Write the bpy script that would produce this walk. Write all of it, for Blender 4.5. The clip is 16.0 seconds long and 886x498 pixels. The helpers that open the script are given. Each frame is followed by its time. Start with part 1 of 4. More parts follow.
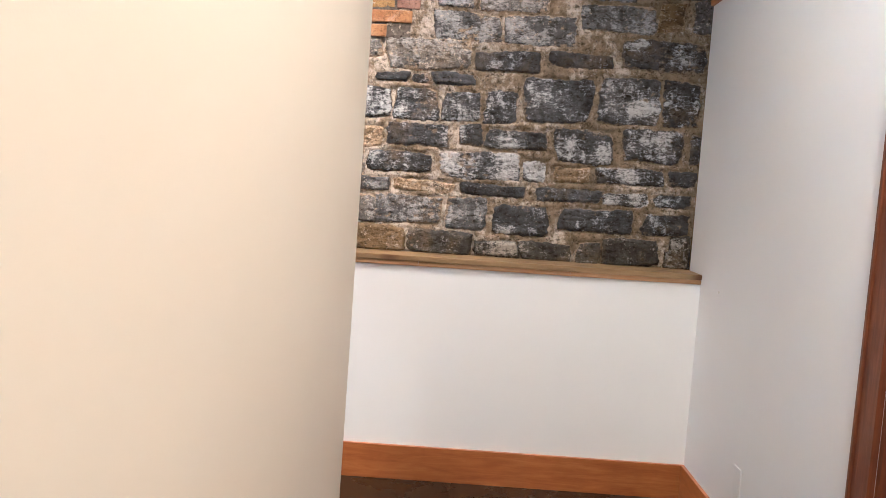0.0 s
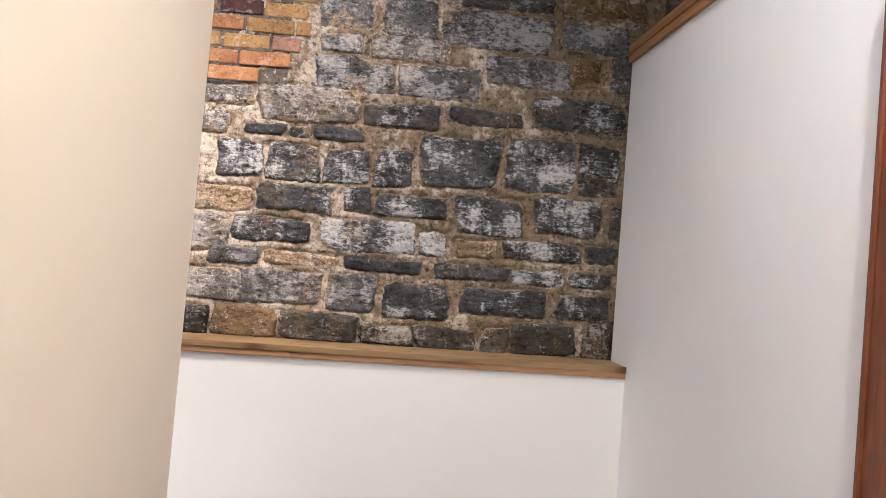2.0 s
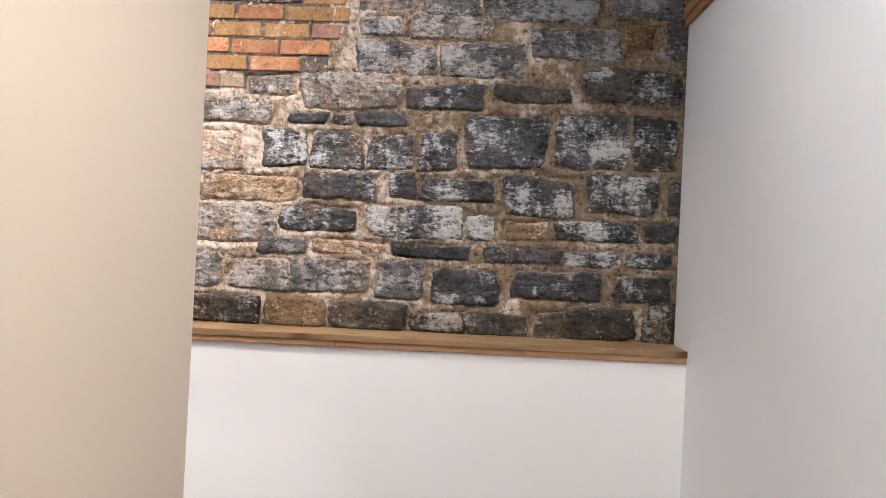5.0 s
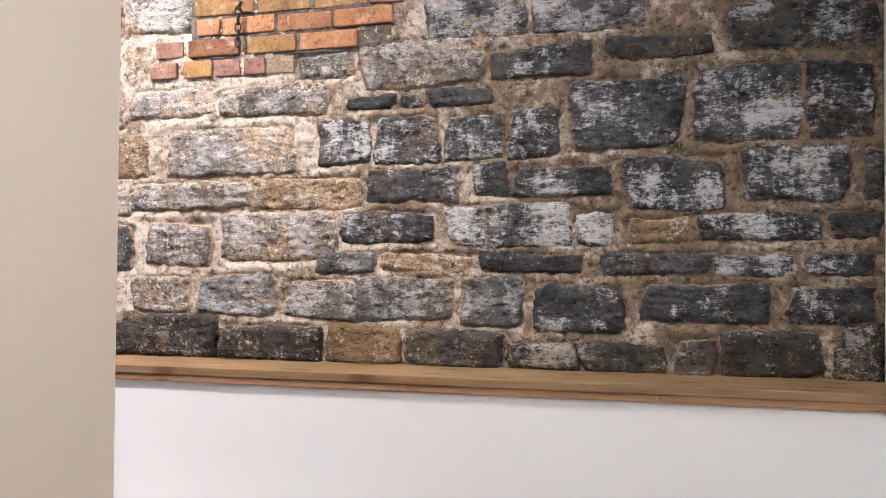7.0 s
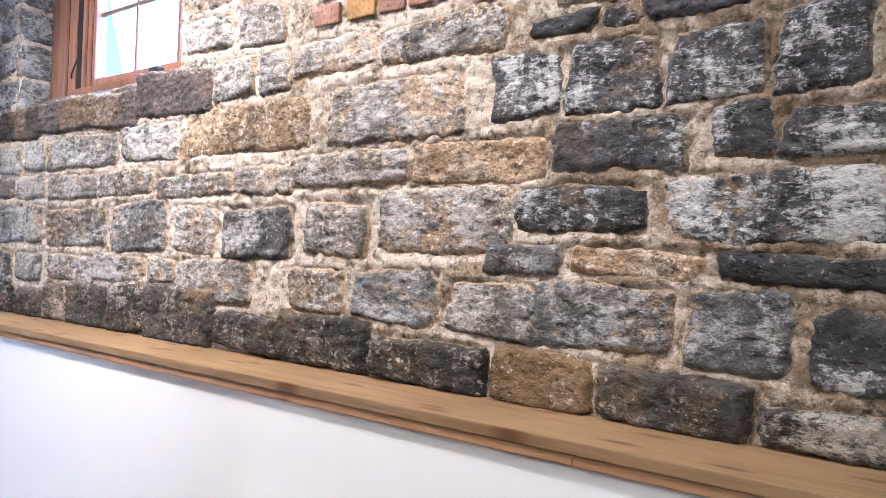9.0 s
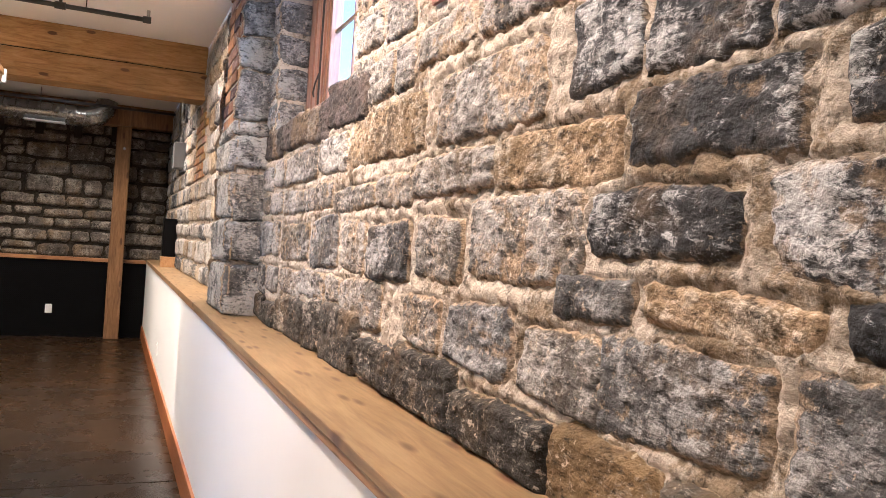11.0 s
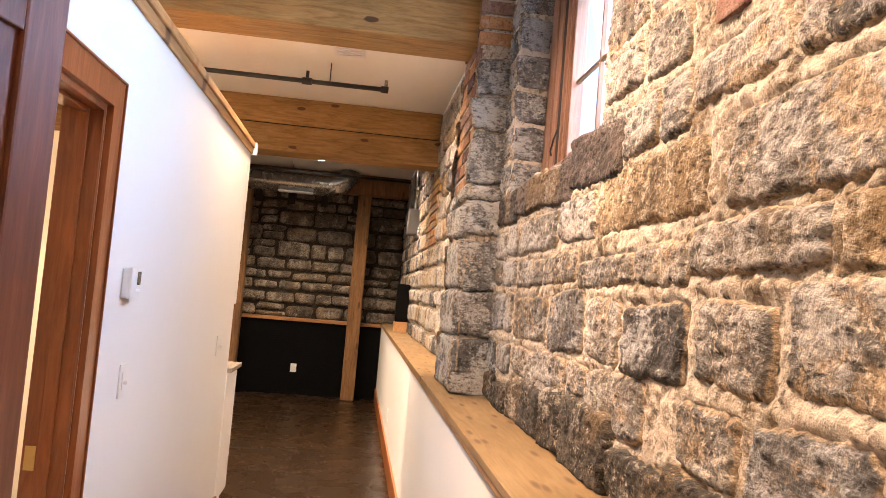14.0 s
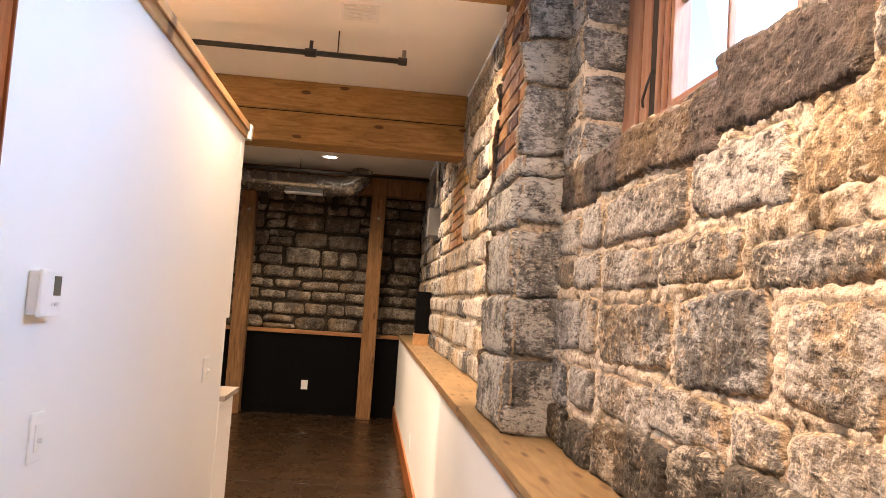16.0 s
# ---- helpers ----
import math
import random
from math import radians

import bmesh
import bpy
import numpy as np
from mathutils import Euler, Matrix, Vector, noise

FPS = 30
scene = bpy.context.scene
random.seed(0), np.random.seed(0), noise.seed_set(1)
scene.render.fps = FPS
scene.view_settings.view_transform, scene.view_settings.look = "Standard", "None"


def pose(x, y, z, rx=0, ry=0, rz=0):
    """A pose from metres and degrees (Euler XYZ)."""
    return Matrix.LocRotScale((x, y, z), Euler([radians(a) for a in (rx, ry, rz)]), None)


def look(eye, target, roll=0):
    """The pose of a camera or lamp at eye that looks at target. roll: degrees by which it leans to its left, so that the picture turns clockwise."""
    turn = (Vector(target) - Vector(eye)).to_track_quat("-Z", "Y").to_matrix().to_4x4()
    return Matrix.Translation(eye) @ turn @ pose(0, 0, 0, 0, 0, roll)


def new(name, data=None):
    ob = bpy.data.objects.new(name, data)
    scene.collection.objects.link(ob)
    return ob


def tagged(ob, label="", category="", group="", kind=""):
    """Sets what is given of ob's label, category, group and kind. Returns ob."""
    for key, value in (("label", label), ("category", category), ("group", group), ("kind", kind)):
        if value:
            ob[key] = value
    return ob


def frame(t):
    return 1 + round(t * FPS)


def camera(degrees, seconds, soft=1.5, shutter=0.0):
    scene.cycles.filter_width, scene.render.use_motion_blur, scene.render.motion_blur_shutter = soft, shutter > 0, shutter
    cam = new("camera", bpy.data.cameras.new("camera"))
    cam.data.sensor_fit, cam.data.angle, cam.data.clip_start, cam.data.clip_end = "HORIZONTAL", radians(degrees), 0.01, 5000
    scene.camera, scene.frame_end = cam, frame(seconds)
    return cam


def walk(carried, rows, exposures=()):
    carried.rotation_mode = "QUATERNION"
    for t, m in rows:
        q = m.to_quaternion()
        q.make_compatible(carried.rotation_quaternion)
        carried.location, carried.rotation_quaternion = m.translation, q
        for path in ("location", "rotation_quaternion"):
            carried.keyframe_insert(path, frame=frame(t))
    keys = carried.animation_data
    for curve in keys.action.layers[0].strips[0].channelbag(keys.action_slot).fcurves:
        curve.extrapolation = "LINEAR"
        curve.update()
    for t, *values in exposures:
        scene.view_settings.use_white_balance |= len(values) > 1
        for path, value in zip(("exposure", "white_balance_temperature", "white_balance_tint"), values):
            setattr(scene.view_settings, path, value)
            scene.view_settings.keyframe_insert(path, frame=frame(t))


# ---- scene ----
cam = camera(59.6, 16.0, soft=0.7)
METRES, EYE, TILT, LEAN, TURN = 5.0, 1.48, 0.0, 0.0, 1.1
ROWS = [
    (0.0, 0.0, 0.0, 0.0, 0.32, -4.95, -3.66),
    (0.5, 0.0109, 0.0333, -0.0009, -2.68, -3.46, -3.68),
    (1.0, 0.0166, 0.0689, 0.0027, -4.54, -2.03, -3.87),
    (1.5, 0.0181, 0.1052, 0.0008, -5.75, -0.27, -4.17),
    (2.0, 0.0235, 0.1245, 0.0005, -6.4, 1.08, -4.38),
    (2.5, 0.0267, 0.1322, 0.0001, -6.32, 1.52, -4.49),
    (3.0, 0.0263, 0.1258, 0.0015, -5.95, 1.51, -4.3),
    (5.5, 0.0753, 0.1548, 0.0039, 3.64, -0.8, -1.8),
    (6.0, 0.0746, 0.1995, 0.004, 6.07, -0.14, -1.03),
    (6.5, 0.0804, 0.2435, 0.0016, 8.64, 0.49, -0.43),
    (7.0, 0.0994, 0.2933, -0.0004, 12.48, 0.49, -0.04),
    (7.5, 0.1092, 0.3387, -0.0047, 16.71, 0.39, -0.22),
    (8.0, 0.1047, 0.3894, -0.0034, 22.99, 0.44, -0.81),
    (8.5, 0.109, 0.4335, -0.0042, 30.08, 0.41, -1.53),
    (11.0, 0.1239, 0.6504, 0.0065, 65.72, 0.16, -3.86),
    (11.5, 0.1179, 0.659, 0.0105, 70.72, 0.44, -4.07),
    (12.0, 0.1054, 0.6592, 0.0113, 74.45, 0.94, -4.35),
    (12.5, 0.1011, 0.6658, 0.0105, 77.85, 1.5, -4.52),
    (13.0, 0.1, 0.6726, 0.01, 80.15, 2.04, -4.73),
    (13.5, 0.0835, 0.6722, 0.0114, 81.64, 2.66, -4.76),
    (14.0, 0.0417, 0.6643, 0.0156, 82.49, 3.6, -4.86),
    (14.5, 0.0031, 0.6607, 0.0184, 82.81, 4.01, -4.68),
    (15.0, -0.0434, 0.6668, 0.0174, 83.03, 4.23, -4.42),
    (15.5, -0.0883, 0.67, 0.0156, 83.21, 4.15, -4.14),
    (16.0, -0.1389, 0.6637, 0.0146, 83.48, 4.12, -3.91),
]
PATH = [(t, pose(0, 0, EYE, TILT, LEAN, TURN) @ pose(METRES * x, METRES * y, METRES * z, 90 + pitch, roll, yaw)) for t, x, y, z, yaw, pitch, roll in ROWS]
walk(cam, PATH, exposures=[(0.0, 2.5, 4580, 7), (6.0, 2.4, 4480, 7), (7.0, 2.36, 4420, 7), (8.5, 2.46, 4230, 6), (11.0, 2.4, 4900, 10), (11.5, 2.4, 4800, 10), (12.5, 2.35, 5450, 13), (13.5, 2.35, 6050, 15), (14.5, 2.32, 6100, 16), (16.0, 2.28, 6100, 15)])

# ---- world, sun, lamps ----
SUN_DIR = Vector((-0.20, -1.0, -1.45)).normalized()
world = bpy.data.worlds.new("world")
scene.world = world
world.use_nodes = True
wn = world.node_tree.nodes
sky = wn.new("ShaderNodeTexSky")
sky.sky_type = "NISHITA"
sky.sun_disc = False
sky.sun_elevation = math.asin(-SUN_DIR.z)
sky.sun_rotation = math.atan2(-SUN_DIR.x, -SUN_DIR.y)
wn["Background"].inputs["Strength"].default_value = 0.15
tint = wn.new("ShaderNodeMix")  # hazy blue-white sky
tint.data_type, tint.blend_type = "RGBA", "MULTIPLY"
tint.inputs[0].default_value, tint.inputs[7].default_value = 1.0, (0.72, 0.90, 1.15, 1)
world.node_tree.links.new(sky.outputs["Color"], tint.inputs[6])
world.node_tree.links.new(tint.outputs[2], wn["Background"].inputs["Color"])


def lamp(name, kind, m, energy, color, **settings):
    data = bpy.data.lights.new(name, kind)
    data.energy, data.color = energy, color
    for key, value in settings.items():
        setattr(data, key, value)
    ob = new(name, data)
    ob.matrix_world = m
    return ob


lamp("sun", "SUN", look((0, 0, 10), Vector((0, 0, 10)) + SUN_DIR), 4.5, (1.0, 0.95, 0.87), angle=radians(0.55))
# skylight in the window's opening
lamp("window_daylight", "AREA", look((-2.55, 4.30, 2.62), (-2.55, 2.6, 2.2)), 4.8, (0.50, 0.74, 1.0), shape="RECTANGLE", size=1.1, size_y=0.9)
WARM = (1.0, 0.72, 0.445)
AMBER = (1.0, 0.68, 0.42)
# only the first is in view; the others are added to brighten
DOWNLIGHTS = [(-9.87, 2.72, 38), (-9.87, 0.9, 9), (-7.9, 2.72, 34), (-5.3, 1.4, 115), (-4.45, 2.75, 42), (0.7, 2.6, 3.5), (0.78, 1.05, 50), (0.6, -1.6, 26), (-3.2, 1.2, 58), (-8.0, 0.4, 60)]

# unseen spots added to brighten the stone wall, tipped towards it
ADDED_WASHERS = [(-2.1, -2.6, 3.02, 62), (-1.4, -1.25, 2.98, 72), (-0.2, -0.1, 3.1, 20), (-4.5, -5.7, 3.25, 130), (-8.3, -8.0, 3.2, 70)]

# ---- materials ----
MATS = {}


def shader(name):
    m = bpy.data.materials.new(name)
    m.use_nodes = True
    return m, m.node_tree.nodes, m.node_tree.links, m.node_tree.nodes["Principled BSDF"]


def coords(n, l, scale=(1, 1, 1), space="world"):
    mp = n.new("ShaderNodeMapping")
    mp.inputs["Scale"].default_value = scale
    if space == "world":
        g = n.new("ShaderNodeNewGeometry")
        l.new(g.outputs["Position"], mp.inputs["Vector"])
    else:
        g = n.new("ShaderNodeTexCoord")
        l.new(g.outputs["Object"], mp.inputs["Vector"])
    return mp.outputs["Vector"]


def noise_tex(n, l, vec, scale, detail=4, rough=0.55, dist=0.0):
    t = n.new("ShaderNodeTexNoise")
    t.inputs["Scale"].default_value, t.inputs["Detail"].default_value = scale, detail
    t.inputs["Roughness"].default_value, t.inputs["Distortion"].default_value = rough, dist
    l.new(vec, t.inputs["Vector"])
    return t.outputs["Fac"]


def ramp(n, l, fac, stops):
    r = n.new("ShaderNodeValToRGB")
    e = r.color_ramp.elements
    while len(e) < len(stops):
        e.new(0.5)
    for k, (p, c) in zip(e, stops):
        k.position = p
        k.color = (*c, 1) if len(c) == 3 else c
    l.new(fac, r.inputs["Fac"])
    return r.outputs["Color"]


def step(n, l, fac, lo, hi, a=0.0, b=1.0):
    r = n.new("ShaderNodeMapRange")
    r.inputs["From Min"].default_value, r.inputs["From Max"].default_value = lo, hi
    r.inputs["To Min"].default_value, r.inputs["To Max"].default_value = a, b
    l.new(fac, r.inputs["Value"])
    return r.outputs["Result"]


def calc(n, l, op, a, b):
    m = n.new("ShaderNodeMath")
    m.operation = op
    for i, v in enumerate((a, b)):
        if isinstance(v, (int, float)):
            m.inputs[i].default_value = v
        else:
            l.new(v, m.inputs[i])
    return m.outputs[0]


def mix(n, l, fac, a, b, mode="MIX"):
    m = n.new("ShaderNodeMix")
    m.data_type, m.blend_type = "RGBA", mode
    for key, v in ((0, fac), (6, a), (7, b)):
        if isinstance(v, (int, float)):
            m.inputs[key].default_value = v
        elif isinstance(v, tuple):
            m.inputs[key].default_value = (*v, 1)
        else:
            l.new(v, m.inputs[key])
    return m.outputs[2]


def bump(n, l, p, height, strength, distance=0.01):
    b = n.new("ShaderNodeBump")
    b.inputs["Strength"].default_value, b.inputs["Distance"].default_value = strength, distance
    l.new(height, b.inputs["Height"])
    l.new(b.outputs["Normal"], p.inputs["Normal"])


def random_of(n):
    return n.new("ShaderNodeObjectInfo").outputs["Random"]


def stone_material(name, dark, light, wash_amount, wash_color, brown=0.0, along=(1, 1, 1), crust=0.6, cover=0.92):
    """Old grey limestone with scraped-off limewash, soot and rusty stains."""
    m, n, l, p = shader(name)
    v1 = coords(n, l, along)
    flat = coords(n, l, (along[0] * 0.6, along[1] * 0.6, 1.45))
    drip = coords(n, l, (along[0] * 1.5, along[1] * 1.5, 0.45))
    rnd = random_of(n)
    base = mix(n, l, step(n, l, noise_tex(n, l, v1, 11, 7, 0.7), 0.3, 0.7), dark, light)
    hsv = n.new("ShaderNodeHueSaturation")
    l.new(step(n, l, rnd, 0, 1, 0.78, 1.38), hsv.inputs["Value"])
    l.new(base, hsv.inputs["Color"])
    base = hsv.outputs["Color"]
    # ochre and rust stains
    rust = step(n, l, noise_tex(n, l, v1, 3.1, 6, 0.65, 0.4), 0.55 - brown * 0.25, 0.70 - brown * 0.2, 0, 0.35 + 0.4 * brown)
    base = mix(n, l, rust, base, (0.26, 0.175, 0.085))
    # limewash left in the rough: stronger on proud parts, weaker at edges, in crumbs and drips
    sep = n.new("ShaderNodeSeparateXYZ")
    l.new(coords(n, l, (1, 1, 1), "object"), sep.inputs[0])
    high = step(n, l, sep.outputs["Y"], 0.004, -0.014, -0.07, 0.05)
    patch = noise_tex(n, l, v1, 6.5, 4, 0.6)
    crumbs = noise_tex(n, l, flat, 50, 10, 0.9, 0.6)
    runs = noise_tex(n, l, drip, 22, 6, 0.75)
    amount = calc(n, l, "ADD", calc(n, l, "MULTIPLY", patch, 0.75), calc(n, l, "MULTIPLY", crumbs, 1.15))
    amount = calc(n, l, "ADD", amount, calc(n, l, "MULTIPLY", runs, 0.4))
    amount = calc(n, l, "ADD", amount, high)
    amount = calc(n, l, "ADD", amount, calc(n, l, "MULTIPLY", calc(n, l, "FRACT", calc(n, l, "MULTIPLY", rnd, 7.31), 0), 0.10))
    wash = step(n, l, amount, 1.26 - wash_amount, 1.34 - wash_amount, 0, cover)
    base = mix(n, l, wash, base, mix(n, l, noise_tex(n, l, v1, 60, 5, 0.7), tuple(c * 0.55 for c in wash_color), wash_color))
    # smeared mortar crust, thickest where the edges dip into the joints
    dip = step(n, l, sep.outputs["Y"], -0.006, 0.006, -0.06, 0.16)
    smear = calc(n, l, "ADD", calc(n, l, "MULTIPLY", noise_tex(n, l, v1, 8, 5, 0.65), 0.55), calc(n, l, "MULTIPLY", noise_tex(n, l, v1, 42, 8, 0.85), 0.5))
    smear = calc(n, l, "ADD", smear, dip)
    film = step(n, l, smear, 0.60 - 0.12 * crust, 0.66 - 0.12 * crust, 0, 0.35 + 0.6 * crust)
    base = mix(n, l, film, base, mix(n, l, step(n, l, noise_tex(n, l, v1, 55, 8, 0.85), 0.35, 0.65), (0.13, 0.086, 0.045), (0.70, 0.52, 0.33)))
    # crumbs of lime and ochre sand clinging to the face
    grit = noise_tex(n, l, v1, 70, 6, 0.75, 0.3)
    field = noise_tex(n, l, v1, 9, 4, 0.6)
    crumb = step(n, l, calc(n, l, "ADD", calc(n, l, "MULTIPLY", grit, 1.0), calc(n, l, "MULTIPLY", field, 0.35)), 0.82 - 0.12 * crust, 0.87 - 0.12 * crust, 0, 0.3 + 0.6 * crust)
    base = mix(n, l, crumb, base, mix(n, l, field, (0.60, 0.44, 0.27), (0.76, 0.68, 0.57)))
    # pits and cracks in the hewn face
    pits = step(n, l, noise_tex(n, l, flat, 55, 6, 0.75), 0.36, 0.48, 0.2, 1.0)
    base = mix(n, l, 1.0, base, pits, "MULTIPLY")
    l.new(base, p.inputs["Base Color"])
    p.inputs["Roughness"].default_value = 0.93
    p.inputs["Specular IOR Level"].default_value = 0.25
    h = calc(n, l, "ADD", noise_tex(n, l, v1, 34, 5, 0.65), calc(n, l, "MULTIPLY", noise_tex(n, l, v1, 95, 3, 0.6), 0.4))
    bump(n, l, p, h, 1.0, 0.011)
    MATS[name] = m
    return m


def mortar_material(name, dark, light, white=0.35, left=True):
    """Sandy lime mortar, paler towards the window by chalk and painted window light."""
    m, n, l, p = shader(name)
    v = coords(n, l)
    base = mix(n, l, step(n, l, noise_tex(n, l, v, 16, 9, 0.82), 0.32, 0.66), dark, light)
    dirt = step(n, l, noise_tex(n, l, v, 9, 8, 0.8, 0.5), 0.54, 0.66, 0, 0.5)
    base = mix(n, l, dirt, base, tuple(c * 0.35 for c in dark))
    f = calc(n, l, "ADD", calc(n, l, "MULTIPLY", noise_tex(n, l, v, 5.0, 5, 0.65), 0.5), calc(n, l, "MULTIPLY", noise_tex(n, l, v, 30, 8, 0.82), 0.5))
    sep = n.new("ShaderNodeSeparateXYZ")
    l.new(v, sep.inputs[0])
    if left:  # paler towards the window: chalk, with the window's glow put into the colour
        f = calc(n, l, "ADD", f, step(n, l, sep.outputs["X"], 0.7, -1.3, -0.015, 0.09))
    chalk = step(n, l, f, 0.50, 0.58, 0, white)
    base = mix(n, l, chalk, base, (0.62, 0.545, 0.45))
    spots = step(n, l, noise_tex(n, l, v, 50, 6, 0.75), 0.37, 0.48, 0.3, 1.0)
    base = mix(n, l, 1.0, base, spots, "MULTIPLY")
    l.new(base, p.inputs["Base Color"])
    p.inputs["Roughness"].default_value = 0.96
    p.inputs["Specular IOR Level"].default_value = 0.2
    bump(n, l, p, noise_tex(n, l, v, 42, 5, 0.68), 1.0, 0.011)
    MATS[name] = m
    return m


def brick_material(colour, dark, light):
    """Worn clay brick with chalky smears, dark pits and burnt patches."""
    m, n, l, p = shader("brick_" + colour)
    v = coords(n, l)
    base = mix(n, l, step(n, l, noise_tex(n, l, v, 14, 6, 0.65), 0.35, 0.65), dark, light)
    base = mix(n, l, 1.0, base, step(n, l, random_of(n), 0, 1, 0.82, 1.12), "MULTIPLY")
    burnt = step(n, l, noise_tex(n, l, v, 24, 5, 0.7), 0.56, 0.68, 0, 0.6)
    base = mix(n, l, burnt, base, tuple(c * 0.35 for c in dark))
    chalk = step(n, l, noise_tex(n, l, v, 15, 7, 0.75, 0.5), 0.55, 0.66, 0, 0.55)
    base = mix(n, l, chalk, base, (0.60, 0.48, 0.38))
    pits = step(n, l, noise_tex(n, l, v, 90, 6, 0.8), 0.36, 0.48, 0.35, 1.0)
    base = mix(n, l, 1.0, base, pits, "MULTIPLY")
    l.new(base, p.inputs["Base Color"])
    p.inputs["Roughness"].default_value = 0.9
    bump(n, l, p, noise_tex(n, l, v, 60, 7, 0.75), 0.8, 0.008)
    MATS["brick_" + colour] = m


def wood_material(name, dark, mid, light, scale=(1, 1, 1), rough=0.45, knots=True, grain=1.0, coat=0.0, knot_scale=(0.8, 2.2, 0), knot_size=0.085):
    """Sawn softwood; scale stretches the grain along the board (small number along it)."""
    m, n, l, p = shader(name)
    v = coords(n, l, scale)
    rings = noise_tex(n, l, v, 9 * grain, 6, 0.6, 1.2)
    fine = noise_tex(n, l, v, 60 * grain, 4, 0.6)
    f = calc(n, l, "ADD", calc(n, l, "MULTIPLY", rings, 0.75), calc(n, l, "MULTIPLY", fine, 0.25))
    base = ramp(n, l, f, [(0.30, dark), (0.5, mid), (0.68, light)])
    base = mix(n, l, 1.0, base, step(n, l, random_of(n), 0, 1, 0.85, 1.12), "MULTIPLY")
    big = step(n, l, noise_tex(n, l, coords(n, l), 2.3, 3, 0.5), 0.3, 0.7, 0.82, 1.12)
    base = mix(n, l, 1.0, base, big, "MULTIPLY")
    if knots:
        vo = n.new("ShaderNodeTexVoronoi")
        vo.voronoi_dimensions = "2D"
        vo.inputs["Scale"].default_value = 2.6
        sep = n.new("ShaderNodeSeparateXYZ")
        l.new(coords(n, l, knot_scale), sep.inputs[0])
        com = n.new("ShaderNodeCombineXYZ")
        for slot, axis in enumerate([a for a, s in zip("XYZ", knot_scale) if s]):
            l.new(sep.outputs[axis], com.inputs[slot])
        l.new(com.outputs[0], vo.inputs["Vector"])
        wobble = calc(n, l, "MULTIPLY", noise_tex(n, l, v, 30, 3), 0.06)
        k = step(n, l, calc(n, l, "SUBTRACT", vo.outputs["Distance"], wobble), 0.02, knot_size, 0.92, 0.0)
        base = mix(n, l, k, base, (0.085, 0.035, 0.014))
    l.new(base, p.inputs["Base Color"])
    p.inputs["Roughness"].default_value = rough
    p.inputs["Coat Weight"].default_value = coat
    bump(n, l, p, f, 0.25, 0.004)
    MATS[name] = m
    return m


def paint_material(name, color, rough=0.6, mottling=0.03):
    """Rolled wall paint: faint unevenness and orange-peel."""
    m, n, l, p = shader(name)
    v = coords(n, l)
    lo = tuple(c * (1 - mottling) for c in color)
    hi = tuple(min(1, c * (1 + mottling)) for c in color)
    l.new(mix(n, l, noise_tex(n, l, v, 1.7, 5, 0.6), lo, hi), p.inputs["Base Color"])
    p.inputs["Roughness"].default_value = rough
    bump(n, l, p, noise_tex(n, l, v, 240, 3, 0.6), 0.06, 0.002)
    MATS[name] = m
    return m


def plain_material(name, color, rough=0.5, metal=0.0, emit=0.0, grain=0.06, scale=40):
    m, n, l, p = shader(name)
    v = coords(n, l)
    lo = tuple(c * (1 - grain) for c in color)
    hi = tuple(min(1, c * (1 + grain)) for c in color)
    f = noise_tex(n, l, v, scale, 4, 0.6)
    l.new(mix(n, l, f, lo, hi), p.inputs["Base Color"])
    l.new(step(n, l, f, 0.3, 0.7, rough * 0.9, min(1, rough * 1.12)), p.inputs["Roughness"])
    p.inputs["Metallic"].default_value = metal
    if emit:
        p.inputs["Emission Color"].default_value = (*color, 1)
        p.inputs["Emission Strength"].default_value = emit
    MATS[name] = m
    return m


def floor_material():
    """Stained and sealed concrete: brown clouds, scuffs, glossy."""
    m, n, l, p = shader("stained_concrete")
    v = coords(n, l)
    base = ramp(n, l, noise_tex(n, l, v, 1.6, 7, 0.62, 0.8), [(0.30, (0.014, 0.0072, 0.0028)), (0.5, (0.020, 0.0102, 0.0038)), (0.7, (0.028, 0.0142, 0.0055))])
    base = mix(n, l, step(n, l, noise_tex(n, l, v, 45, 5, 0.7), 0.35, 0.65, 0, 0.25), base, (0.05, 0.034, 0.02))
    spots = step(n, l, noise_tex(n, l, v, 130, 2, 0.5), 0.70, 0.76, 0, 0.5)
    base = mix(n, l, spots, base, (0.13, 0.10, 0.07))
    l.new(base, p.inputs["Base Color"])
    l.new(step(n, l, noise_tex(n, l, v, 3.5, 5, 0.6), 0.3, 0.7, 0.24, 0.31), p.inputs["Roughness"])
    p.inputs["Specular IOR Level"].default_value = 0.3
    bump(n, l, p, noise_tex(n, l, v, 4, 4, 0.5), 0.05, 0.01)
    MATS["floor"] = m


